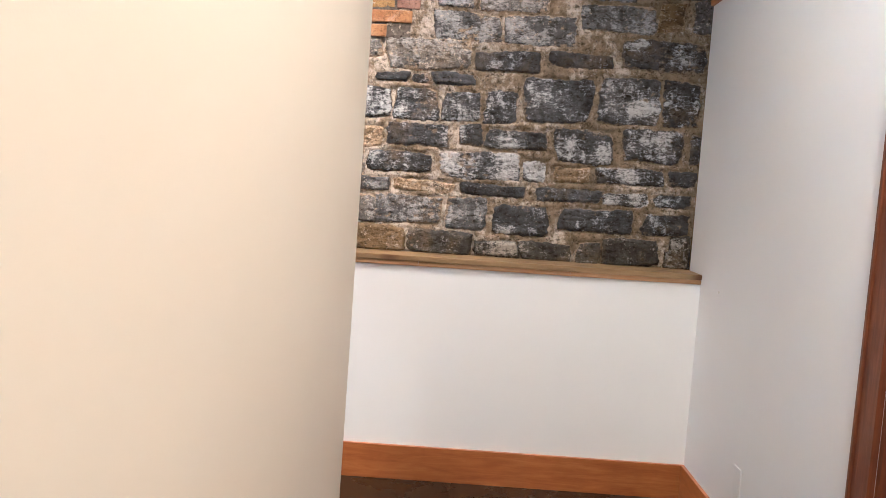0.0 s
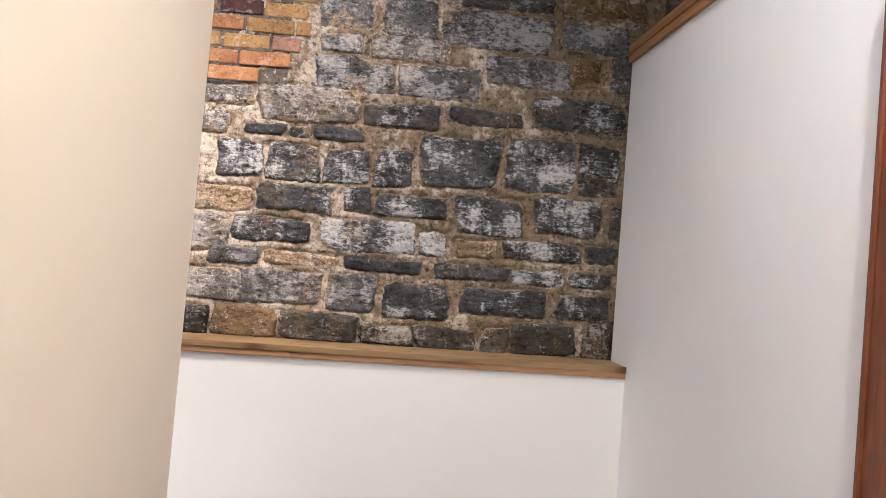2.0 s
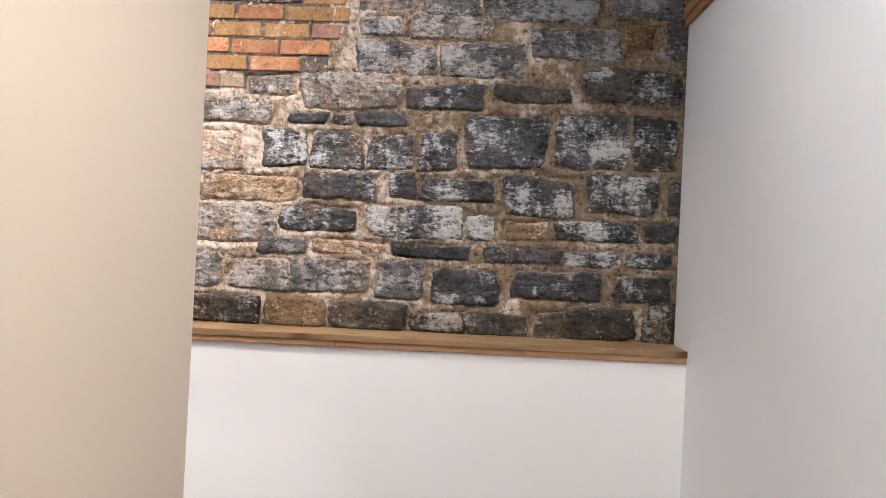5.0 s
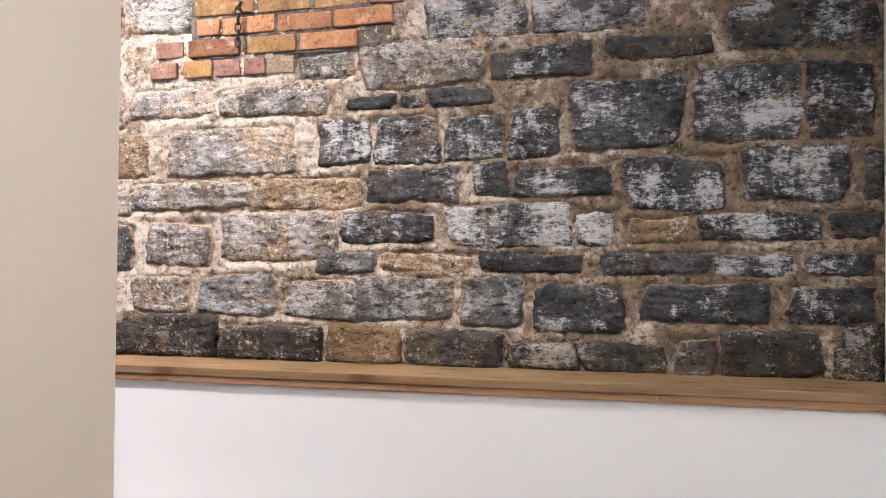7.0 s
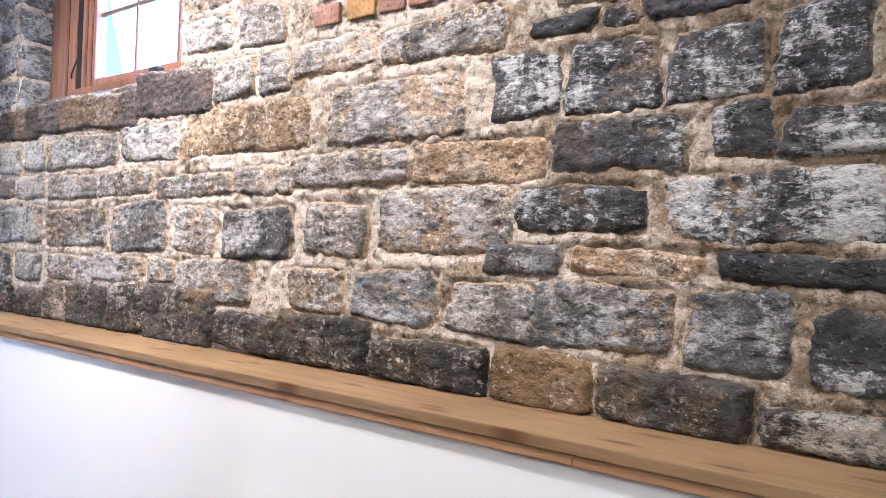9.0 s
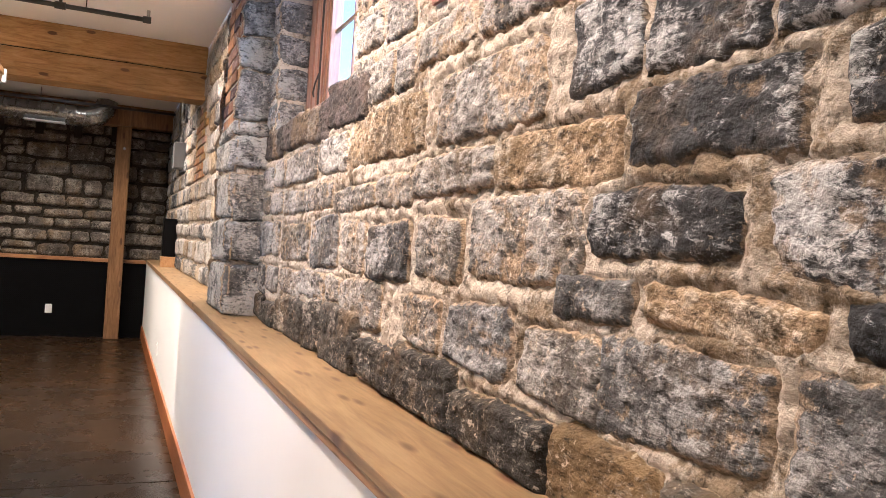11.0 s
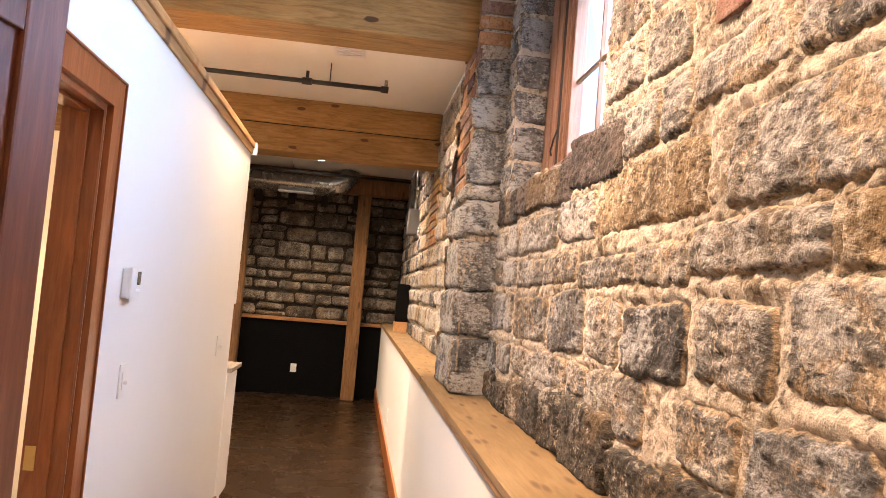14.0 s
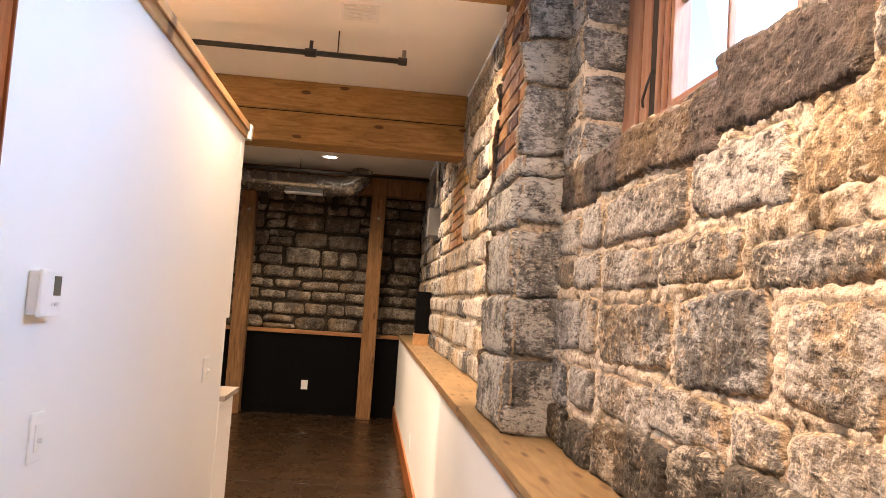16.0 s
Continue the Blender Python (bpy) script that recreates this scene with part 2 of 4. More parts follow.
def tread_plate_material():
    """Black enamelled tread plate with raised lozenges."""
    m, n, l, p = shader("tread_plate")
    v = coords(n, l, (1, 1, 1))
    sep = n.new("ShaderNodeSeparateXYZ")
    l.new(v, sep.inputs[0])
    across = calc(n, l, "ADD", sep.outputs["X"], sep.outputs["Y"])
    a = calc(n, l, "SINE", calc(n, l, "MULTIPLY", calc(n, l, "ADD", across, sep.outputs["Z"]), 130), 0)
    b = calc(n, l, "SINE", calc(n, l, "MULTIPLY", calc(n, l, "SUBTRACT", across, sep.outputs["Z"]), 130), 0)
    h = calc(n, l, "MAXIMUM", step(n, l, calc(n, l, "MULTIPLY", a, b), 0.35, 0.8), 0)
    l.new(mix(n, l, noise_tex(n, l, v, 20, 3), (0.0018, 0.0018, 0.002), (0.004, 0.004, 0.0045)), p.inputs["Base Color"])
    p.inputs["Roughness"].default_value = 0.55
    p.inputs["Specular IOR Level"].default_value = 0.06
    bump(n, l, p, h, 0.5, 0.004)
    MATS["tread_plate"] = m


def glass_material():
    m, n, l, p = shader("window_glass")
    p.inputs["Base Color"].default_value = (0.97, 0.99, 1.0, 1)
    p.inputs["Roughness"].default_value = 0.02
    p.inputs["Transmission Weight"].default_value = 1.0
    p.inputs["IOR"].default_value = 1.02
    MATS["glass"] = m


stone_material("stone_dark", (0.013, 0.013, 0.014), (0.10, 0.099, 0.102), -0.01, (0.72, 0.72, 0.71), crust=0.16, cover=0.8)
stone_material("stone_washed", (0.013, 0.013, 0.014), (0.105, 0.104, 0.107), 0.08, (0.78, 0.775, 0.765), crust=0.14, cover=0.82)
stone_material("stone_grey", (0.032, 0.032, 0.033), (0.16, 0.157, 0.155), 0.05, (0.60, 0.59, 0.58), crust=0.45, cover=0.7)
# pale stones: limewash, plus window light put into the colour
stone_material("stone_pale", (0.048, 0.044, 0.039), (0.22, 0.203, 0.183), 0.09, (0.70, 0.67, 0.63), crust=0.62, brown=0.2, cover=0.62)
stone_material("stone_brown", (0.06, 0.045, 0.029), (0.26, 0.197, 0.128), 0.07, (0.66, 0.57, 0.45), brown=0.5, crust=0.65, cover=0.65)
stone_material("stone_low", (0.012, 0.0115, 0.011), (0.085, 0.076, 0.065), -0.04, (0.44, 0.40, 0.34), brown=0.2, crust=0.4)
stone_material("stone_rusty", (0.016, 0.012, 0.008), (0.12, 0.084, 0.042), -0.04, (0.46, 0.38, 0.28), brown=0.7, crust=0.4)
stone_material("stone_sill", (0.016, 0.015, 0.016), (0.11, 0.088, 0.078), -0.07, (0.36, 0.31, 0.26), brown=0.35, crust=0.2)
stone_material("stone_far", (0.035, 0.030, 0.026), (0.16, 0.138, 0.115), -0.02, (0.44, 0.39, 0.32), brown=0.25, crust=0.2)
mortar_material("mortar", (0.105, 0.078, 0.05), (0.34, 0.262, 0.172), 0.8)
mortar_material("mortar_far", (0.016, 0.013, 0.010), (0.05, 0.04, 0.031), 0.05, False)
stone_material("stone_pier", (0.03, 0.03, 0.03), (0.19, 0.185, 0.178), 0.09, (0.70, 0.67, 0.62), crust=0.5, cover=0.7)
mortar_material("mortar_brick", (0.05, 0.042, 0.034), (0.19, 0.16, 0.13), 0.12, False)
brick_material("orange", (0.33, 0.15, 0.062), (0.45, 0.24, 0.10))
brick_material("dark_orange", (0.16, 0.068, 0.032), (0.288, 0.136, 0.06))
brick_material("yellow", (0.272, 0.152, 0.044), (0.384, 0.24, 0.088))
brick_material("red", (0.21, 0.11, 0.078), (0.34, 0.20, 0.145))
brick_material("pale", (0.24, 0.176, 0.112), (0.336, 0.264, 0.176))
brick_material("purple", (0.045, 0.018, 0.02), (0.10, 0.04, 0.04))
wood_material("beam_wood", (0.19, 0.095, 0.026), (0.38, 0.215, 0.068), (0.50, 0.31, 0.118), (3, 0.35, 3), 0.62, knot_scale=(0, 0.6, 1.6), knot_size=0.038)
wood_material("post_wood", (0.09, 0.042, 0.014), (0.19, 0.095, 0.033), (0.28, 0.15, 0.06), (3, 3, 0.3), 0.7, knot_scale=(0, 1.8, 0.5), knot_size=0.05)
wood_material("ledge_wood", (0.19, 0.115, 0.05), (0.28, 0.18, 0.082), (0.35, 0.24, 0.12), (0.3, 3, 3), 0.5, knot_scale=(1.1, 4.2, 0), knot_size=0.13)
wood_material("fascia_wood", (0.20, 0.10, 0.045), (0.33, 0.185, 0.085), (0.43, 0.27, 0.14), (0.3, 3, 3), 0.5, knot_scale=(0.9, 0, 2.5))
wood_material("cap_wood_x", (0.30, 0.145, 0.05), (0.44, 0.245, 0.10), (0.55, 0.34, 0.16), (0.3, 3, 3), 0.5)
wood_material("cap_wood_y", (0.20, 0.085, 0.03), (0.33, 0.16, 0.06), (0.44, 0.24, 0.10), (3, 0.3, 3), 0.5, knot_scale=(0, 0.8, 2.0))
wood_material("base_wood", (0.30, 0.085, 0.022), (0.42, 0.14, 0.036), (0.52, 0.20, 0.058), (0.3, 3, 3), 0.35, knots=False, coat=0.2)
wood_material("base_wood_y", (0.30, 0.085, 0.022), (0.42, 0.14, 0.036), (0.52, 0.20, 0.058), (3, 0.3, 3), 0.35, knots=False, coat=0.2)
wood_material("door_wood", (0.19, 0.050, 0.016), (0.30, 0.088, 0.026), (0.40, 0.135, 0.042), (3, 3, 0.3), 0.32, knots=False, coat=0.25)
wood_material("dark_door_wood", (0.100, 0.028, 0.011), (0.175, 0.053, 0.020), (0.25, 0.088, 0.035), (3, 3, 0.3), 0.5, knots=False, coat=0.0)
wood_material("window_wood", (0.17, 0.078, 0.045), (0.27, 0.135, 0.082), (0.36, 0.20, 0.13), (3, 3, 0.3), 0.4, knots=False)
paint_material("white_paint", (0.83, 0.83, 0.83), 0.55)
paint_material("cream_paint", (0.82, 0.73, 0.60), 0.6)
paint_material("ceiling_paint", (0.88, 0.87, 0.85), 0.8)
paint_material("shell_paint", (0.55, 0.48, 0.40), 0.8)
plain_material("white_plastic", (0.80, 0.80, 0.80), 0.35)
plain_material("lcd_grey", (0.10, 0.11, 0.10), 0.2)
plain_material("black_iron", (0.018, 0.018, 0.019), 0.45)
plain_material("galvanised", (0.34, 0.335, 0.32), 0.26, 1.0, grain=0.18, scale=18)
plain_material("box_grey", (0.13, 0.135, 0.14), 0.45, 0.3)
plain_material("brass", (0.55, 0.38, 0.16), 0.3, 1.0)
plain_material("worktop", (0.36, 0.31, 0.27), 0.2, grain=0.5, scale=120)
plain_material("lamp_glow", (1.0, 0.86, 0.66), 0.4, emit=14.0)
# near-black colour standing in for shade in gaps, seams and pockets
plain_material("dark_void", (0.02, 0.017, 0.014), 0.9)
plain_material("plaster_white", (0.72, 0.70, 0.66), 0.85, grain=0.15, scale=25)
floor_material()
tread_plate_material()
glass_material()

# ---- mesh helpers ----
def add_box(bm, x0, y0, z0, x1, y1, z1):
    vs = [bm.verts.new((x, y, z)) for x in (min(x0, x1), max(x0, x1)) for y in (min(y0, y1), max(y0, y1)) for z in (min(z0, z1), max(z0, z1))]
    for f in ((0, 1, 3, 2), (4, 6, 7, 5), (0, 4, 5, 1), (2, 3, 7, 6), (0, 2, 6, 4), (1, 5, 7, 3)):
        bm.faces.new([vs[i] for i in f])
    return vs


def block(x0, y0, z0, x1, y1, z1, bevel=0.0, segments=2):
    bm = bmesh.new()
    add_box(bm, x0, y0, z0, x1, y1, z1)
    if bevel:
        bmesh.ops.bevel(bm, geom=bm.edges[:], offset=bevel, segments=segments, affect="EDGES", profile=0.6)
    return bm


def part(name, bm, material, parent=None, label="", smooth=False):
    me = bpy.data.meshes.new(name)
    bm.to_mesh(me)
    bm.free()
    me.materials.append(MATS[material])
    if smooth:
        for f in me.polygons:
            f.use_smooth = True
    ob = new(name, me)
    if parent is not None:
        ob.parent = parent
    if label:
        tagged(ob, label)
    return ob


def thing(name, label, category, group="", kind=""):
    return tagged(new(name), label, category, group, kind)


def structure(name, bm, material, label, category):
    return tagged(part(name, bm, material), label, category, kind="structure")


def tube(points, radius, sides=14):
    """A round tube along straight runs, with mitred corners."""
    bm = bmesh.new()
    pts = [Vector(p) for p in points]
    rings = []
    for i, p in enumerate(pts):
        a = (pts[i] - pts[i - 1]).normalized() if i else (pts[1] - pts[0]).normalized()
        b = (pts[i + 1] - pts[i]).normalized() if i < len(pts) - 1 else a
        d = (a + b).normalized()
        side = d.orthogonal().normalized() if i == 0 else (rings[-1][1] - d * rings[-1][1].dot(d)).normalized()
        up = d.cross(side)
        stretch = 1 / max(0.5, d.dot(a))
        ring = [bm.verts.new(p + (side * math.cos(k) + up * math.sin(k)) * radius * (stretch if 0 < i < len(pts) - 1 else 1)) for k in (2 * math.pi * j / sides for j in range(sides))]
        rings.append((ring, side))
    for (r0, _), (r1, _) in zip(rings, rings[1:]):
        for j in range(sides):
            bm.faces.new((r0[j], r0[(j + 1) % sides], r1[(j + 1) % sides], r1[j]))
    bm.faces.new(rings[0][0][::-1])
    bm.faces.new(rings[-1][0])
    bmesh.ops.recalc_face_normals(bm, faces=bm.faces)
    return bm


def disc_ring(r0, r1, h, sides=32):
    bm = bmesh.new()
    loops = []
    for r, z in ((r0, 0), (r1, 0), (r1, -h), (r0, -h)):
        loops.append([bm.verts.new((r * math.cos(2 * math.pi * k / sides), r * math.sin(2 * math.pi * k / sides), z)) for k in range(sides)])
    for a, b in zip(loops, loops[1:] + loops[:1]):
        for k in range(sides):
            bm.faces.new((a[k], b[k], b[(k + 1) % sides], a[(k + 1) % sides]))
    bmesh.ops.recalc_face_normals(bm, faces=bm.faces)
    return bm


def disc(r, z, sides=32):
    bm = bmesh.new()
    bmesh.ops.create_circle(bm, cap_ends=True, radius=r, segments=sides)
    bmesh.ops.translate(bm, verts=bm.verts, vec=(0, 0, z))
    return bm


def rough_sheet(x0, z0, x1, z1, cell, depth, seed, holes=()):
    """An uneven upright sheet facing -y round y = 0, left open at the holes (x0, z0, x1, z1)."""
    nx, nz = max(1, round((x1 - x0) / cell)), max(1, round((z1 - z0) / cell))
    bm = bmesh.new()
    grid = {}
    for i in range(nx + 1):
        for j in range(nz + 1):
            x, z = x0 + (x1 - x0) * i / nx, z0 + (z1 - z0) * j / nz
            d = noise.noise((x * 3 + seed, 1.7, z * 3)) * depth * 0.6 + noise.noise((x * 14 + seed, 5.1, z * 14)) * depth * 0.8 + noise.noise((x * 40 + seed, 8.1, z * 40)) * depth * 0.9
            grid[i, j] = bm.verts.new((x, d, z))
    for i in range(nx):
        for j in range(nz):
            cx, cz = x0 + (x1 - x0) * (i + 0.5) / nx, z0 + (z1 - z0) * (j + 0.5) / nz
            if any(a < cx < c and b < cz < d for a, b, c, d in holes):
                continue
            bm.faces.new((grid[i, j], grid[i + 1, j], grid[i + 1, j + 1], grid[i, j + 1]))
    return bm


def stone_mesh(w, h, seed, cell, proud=0.020, rough=0.0075):
    """A quarry-faced stone facing -y, centred on its joint plane: uneven outline, worn edges, hewn and layered face."""
    nx, nz = max(4, round(w / cell)), max(4, round(h / cell))
    verts, faces = [], []
    sx = seed * 13.7
    edge = min(0.020, 0.24 * h)
    lean, tip = random.uniform(-0.015, 0.015), random.uniform(-0.03, 0.03)
    kx, kz = random.uniform(0.05, 0.2) * min(1, h / w * 1.6), random.uniform(0.08, 0.26)
    shift = [(random.uniform(-1, 1) * min(0.02, 0.09 * w), random.uniform(-1, 1) * min(0.016, 0.11 * h)) for _ in range(4)]
    for j in range(nz + 1):
        for i in range(nx + 1):
            u, v = i / nx * 2 - 1, j / nz * 2 - 1
            x, z = u * math.sqrt(1 - kx * v * v) * w / 2, v * math.sqrt(1 - kz * u * u * u * u) * h / 2
            for (dx, dz), cu, cv in zip(shift, (-1, 1, 1, -1), (-1, -1, 1, 1)):
                f = (1 + u * cu) * (1 + v * cv) / 4
                x, z = x + dx * f, z + dz * f
            x += abs(u) ** 3 * (0.015 * noise.noise((sx, z * 13, 3.1 + u)) + 0.010 * noise.noise((sx, z * 45, 1.0 + u)))
            z += abs(v) ** 3 * (0.014 * noise.noise((x * 8, sx, 7.7 + v)) + 0.009 * noise.noise((x * 35, sx, 2.0 + v)))
            near = min(w / 2 - abs(u) * w / 2, h / 2 - abs(v) * h / 2) / edge
            lift = 1 - (1 - min(1.0, near)) ** 1.7
            d = (proud + x * lean + z * tip) * lift
            d += rough * min(1, near + 0.2) * (noise.noise((x * 7 + sx, z * 12, 0.3)) * 0.5 + noise.noise((x * 24 + sx, z * 34, 4.3)) * 0.6 + noise.noise((x * 12 + sx, z * 70, 6.1)) * 0.5 + noise.noise((x * 55 + sx, z * 58, 9.3)) * 0.7)
            verts.append((x, 0.010 - d, z))
    for j in range(nz):
        for i in range(nx):
            a = j * (nx + 1) + i
            faces.append((a, a + 1, a + nx + 2, a + nx + 1))
    me = bpy.data.meshes.new("stone")
    me.from_pydata(verts, [], faces)
    for f in me.polygons:
        f.use_smooth = True
    return me


def joint_sheet(x0, z0, x1, z1, cell, places, seed, holes=()):
    """Mortar between stones: heaped and lumpy in the joints, sunk behind each stone (x0, x1, z0, z1)."""
    xs, zs = np.arange(x0, x1 + cell, cell), np.arange(z0, z1 + cell, cell)
    gx, gz = np.meshgrid(xs, zs, indexing="ij")
    gap = np.full(gx.shape, 0.05)
    for a, b, c, d in places:
        gap = np.minimum(gap, np.maximum(np.maximum(a - gx, gx - b), np.maximum(c - gz, gz - d)))
    level = 0.010 - 0.0115 * np.clip((gap + 0.010) / 0.022, 0, 1)
    verts, faces = [], []
    for i, x in enumerate(xs):
        for j, z in enumerate(zs):
            d = noise.noise((x * 3 + seed, 1.7, z * 3)) * 0.003 + noise.noise((x * 14 + seed, 5.1, z * 14)) * 0.005 + noise.noise((x * 36 + seed, 8.1, z * 36)) * 0.008 + noise.noise((x * 70 + seed, 2.1, z * 70)) * 0.006
            verts.append((x, level[i, j] + d, z))
    rows = len(zs)
    for i in range(len(xs) - 1):
        for j in range(rows - 1):
            cx, cz = xs[i] + cell / 2, zs[j] + cell / 2
            if any(a < cx < c and b < cz < d for a, b, c, d in holes):
                continue
            a = i * rows + j
            faces.append((a, a + rows, a + rows + 1, a + 1))
    me = bpy.data.meshes.new("mortar_bed")
    me.from_pydata([tuple(float(c) for c in v) for v in verts], [], faces)
    bm = bmesh.new()
    bm.from_mesh(me)
    bpy.data.meshes.remove(me)
    return bm


STONE_PLACES = []
STONE_SEED = [0]


def lay_stone(parent, x0, x1, z0, z1, material, m=None, cell=0.010, joint=-0.002, proud=0.026):
    """One stone in a wall; m turns a wall built along x into another plane."""
    STONE_SEED[0] += 1
    w, h = x1 - x0 - joint, z1 - z0 + 0.012
    if w < 0.03:
        return
    if m is None:
        STONE_PLACES.append((x0, x1, z0, z1))
    me = stone_mesh(w, h, STONE_SEED[0], cell, proud * random.uniform(0.8, 1.2))
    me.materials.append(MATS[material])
    ob = new("stone", me)
    ob.parent = parent
    ob.matrix_basis = (m or Matrix()) @ pose((x0 + x1) / 2, 0, (z0 + z1) / 2, 0, random.uniform(-1.5, 1.5), 0)
    return ob


def random_joints(x0, x1, low, high):
    xs = [x0]
    while x1 - xs[-1] > high * 1.25:
        xs.append(xs[-1] + random.uniform(low, high))
    return xs + [x1]


# ---- structure ----
WALL_Y, LEDGE_Y, LEDGE_Z = 3.965, 3.72, 1.115
RIGHT_X, LEFT_X, HALL_Y, END_X, FAR_X = 1.18, -0.33, 2.53, -5.10, -11.2
CEIL = 3.2

floor = structure("floor", block(-11.5, -3.2, -0.12, 4.2, 4.6, 0.0), "floor", "dark brown stained concrete floor with a glossy seal", "floor")
ceiling = structure("ceiling", block(-11.5, -3.2, CEIL, 4.2, 3.96, CEIL + 0.15), "ceiling_paint", "white painted plaster ceiling between timber beams", "ceiling")
for jx in (-7.35, -4.4, -9.6):
    structure("floor_joint", block(jx - 0.004, 2.3, 0.0, jx + 0.004, 3.7, 0.0025), "mortar_far", "saw-cut joint in the concrete floor", "floor joint")

# outer shell, out of sight, closes the place
structure("wall_south", block(-11.5, -3.35, 0, 4.2, -3.2, 3.35), "shell_paint", "plain painted wall closing the building", "wall")
structure("wall_east", block(4.2, -3.35, 0, 4.35, 4.6, 3.35), "shell_paint", "plain painted wall closing the building", "wall")

# half wall under the ledge
structure("half_wall", block(FAR_X, 3.735, 0, RIGHT_X, 3.95, LEDGE_Z - 0.040), "white_paint", "white painted half wall below a timber ledge", "wall")
structure("baseboard_half_wall", block(FAR_X, 3.717, 0, RIGHT_X, 3.735, 0.172, 0.003), "base_wood", "orange-brown varnished wooden baseboard", "baseboard")

# partition on the start side, with its door
right = structure("wall_right", block(RIGHT_X, 2.08, 0, RIGHT_X + 0.12, 3.93, 2.46), "white_paint", "off-white painted partition wall with a wood cap", "wall")
part("wall_length", block(RIGHT_X, -3.2, 0, RIGHT_X + 0.12, 1.10, 2.46), "white_paint", right)
part("wall_over_door", block(RIGHT_X, 1.10, 2.06, RIGHT_X + 0.12, 2.08, 2.46), "white_paint", right)
cap = structure("trim_right_wall", block(RIGHT_X - 0.022, -3.2, 2.46, RIGHT_X + 0.142, 3.93, 2.50, 0.004), "cap_wood_y", "stained wooden cap along the partition top", "trim")
part("cove_strip", block(RIGHT_X - 0.016, -3.2, 2.425, RIGHT_X, 3.93, 2.46, 0.003), "cap_wood_y", cap)
structure("baseboard_right_wall", block(RIGHT_X - 0.018, 2.177, 0, RIGHT_X, 3.717, 0.172, 0.003), "base_wood_y", "orange-brown varnished wooden baseboard", "baseboard")


def casing_y(name, x, y0, y1, top, side, label):
    """Door casing on a wall that runs along y; side -1 or 1 is the way that it faces."""
    c = thing(name, label, "door", kind="structure")
    t = 0.02 * side
    part("casing_leg", block(x, y0 - 0.095, 0, x + t, y0, top + 0.095, 0.001), "dark_door_wood", c)
    part("casing_leg", block(x, y1, 0, x + t, y1 + 0.095, top + 0.095, 0.001), "dark_door_wood", c)
    part("casing_head", block(x, y0, top, x + t, y1, top + 0.095, 0.001), "dark_door_wood", c)
    for a in (y0 - 0.095, y1 + 0.083):
        part("back_band", block(x + t, a, 0, x + 1.45 * t, a + 0.012, top + 0.095, 0.002), "dark_door_wood", c)
    for a in (y0 + 0.02, y1 - 0.034):
        part("door_stop", block(x - 0.035 * side, a, 0, x - 0.022 * side, a + 0.014, top - 0.02, 0.002), "dark_door_wood", c)
    part("jamb", block(x - 0.12 * side, y0, 0, x - 0.0005 * side, y0 + 0.02, top), "dark_door_wood", c)
    part("jamb", block(x - 0.12 * side, y1 - 0.02, 0, x - 0.0005 * side, y1, top), "dark_door_wood", c)
    part("head_jamb", block(x - 0.12 * side, y0 + 0.02, top - 0.02, x - 0.0005 * side, y1 - 0.02, top), "dark_door_wood", c)
    return c


def panel_door(name, width, height, label, material, kind="structure"):
    """A stile-and-rail door leaf, hinged at x = 0 and standing along x, 4 cm thick."""
    d = thing(name, label, "door", kind=kind)
    s, t = 0.12, 0.02
    part("stile", block(0, -t, 0.01, s, t, height, 0.006), material, d)
    part("stile", block(width - s, -t, 0.01, width, t, height, 0.006), material, d)
    for z0, z1 in ((0.01, 0.22), (0.95, 1.09), (height - 0.13, height)):
        part("rail", block(s, -t + 0.001, z0, width - s, t - 0.001, z1, 0.004), material, d)
    for z0, z1 in ((0.22, 0.95), (1.09, height - 0.13)):
        part("door_panel", block(s, -0.009, z0, width - s, 0.009, z1), material, d)
    knob = part("door_knob", tube([(width - 0.065, -0.055, 1.0), (width - 0.065, 0.055, 1.0)], 0.022), "brass", d, "round brass knob", True)
    return d


door_side = casing_y("door_1", RIGHT_X, 1.10, 2.08, 2.06, -1, "dark red-brown stained wooden door frame")
leaf = panel_door("door_leaf_side", 0.936, 2.02, "dark red-brown panelled wooden door, shut", "dark_door_wood")
leaf.matrix_basis = pose(RIGHT_X + 0.06, 1.122, 0, 0, 0, 90)

# partition on the other side of the start room, running back from the corner
CORNER_X, CORNER_Y = -0.332, 2.686
bm = bmesh.new()
add_box(bm, CORNER_X - 0.13, -3.2, 0, CORNER_X, CORNER_Y, 2.46)
bmesh.ops.bevel(bm, geom=[e for e in bm.edges if all(abs(v.co.x - CORNER_X) < 1e-4 and abs(v.co.y - CORNER_Y) < 1e-4 for v in e.verts)], offset=0.12, segments=20, affect="EDGES")
for v in bm.verts:
    v.co.x -= 0.013 * (1.75 - v.co.z)  # the old partition leans a little
left = structure("wall_left", bm, "cream_paint", "smooth cream painted partition wall with rounded corner", "wall")
part("wall_cap", block(CORNER_X - 0.15, -3.2, 2.46, CORNER_X + 0.03, CORNER_Y, 2.50, 0.004), "cap_wood_y", left)

# hall partition with the open doorway
D0, D1, DTOP = -2.262, -1.45, 2.05
hall = structure("wall_hall", block(END_X, HALL_Y - 0.12, 0, D0, HALL_Y, 2.46), "white_paint", "white painted partition wall along the hall", "wall")
part("wall_length", block(D1, HALL_Y - 0.12, 0, -0.50, HALL_Y, 2.46), "white_paint", hall)
part("wall_over_door", block(D0, HALL_Y - 0.12, DTOP, D1, HALL_Y, 2.46), "white_paint", hall)
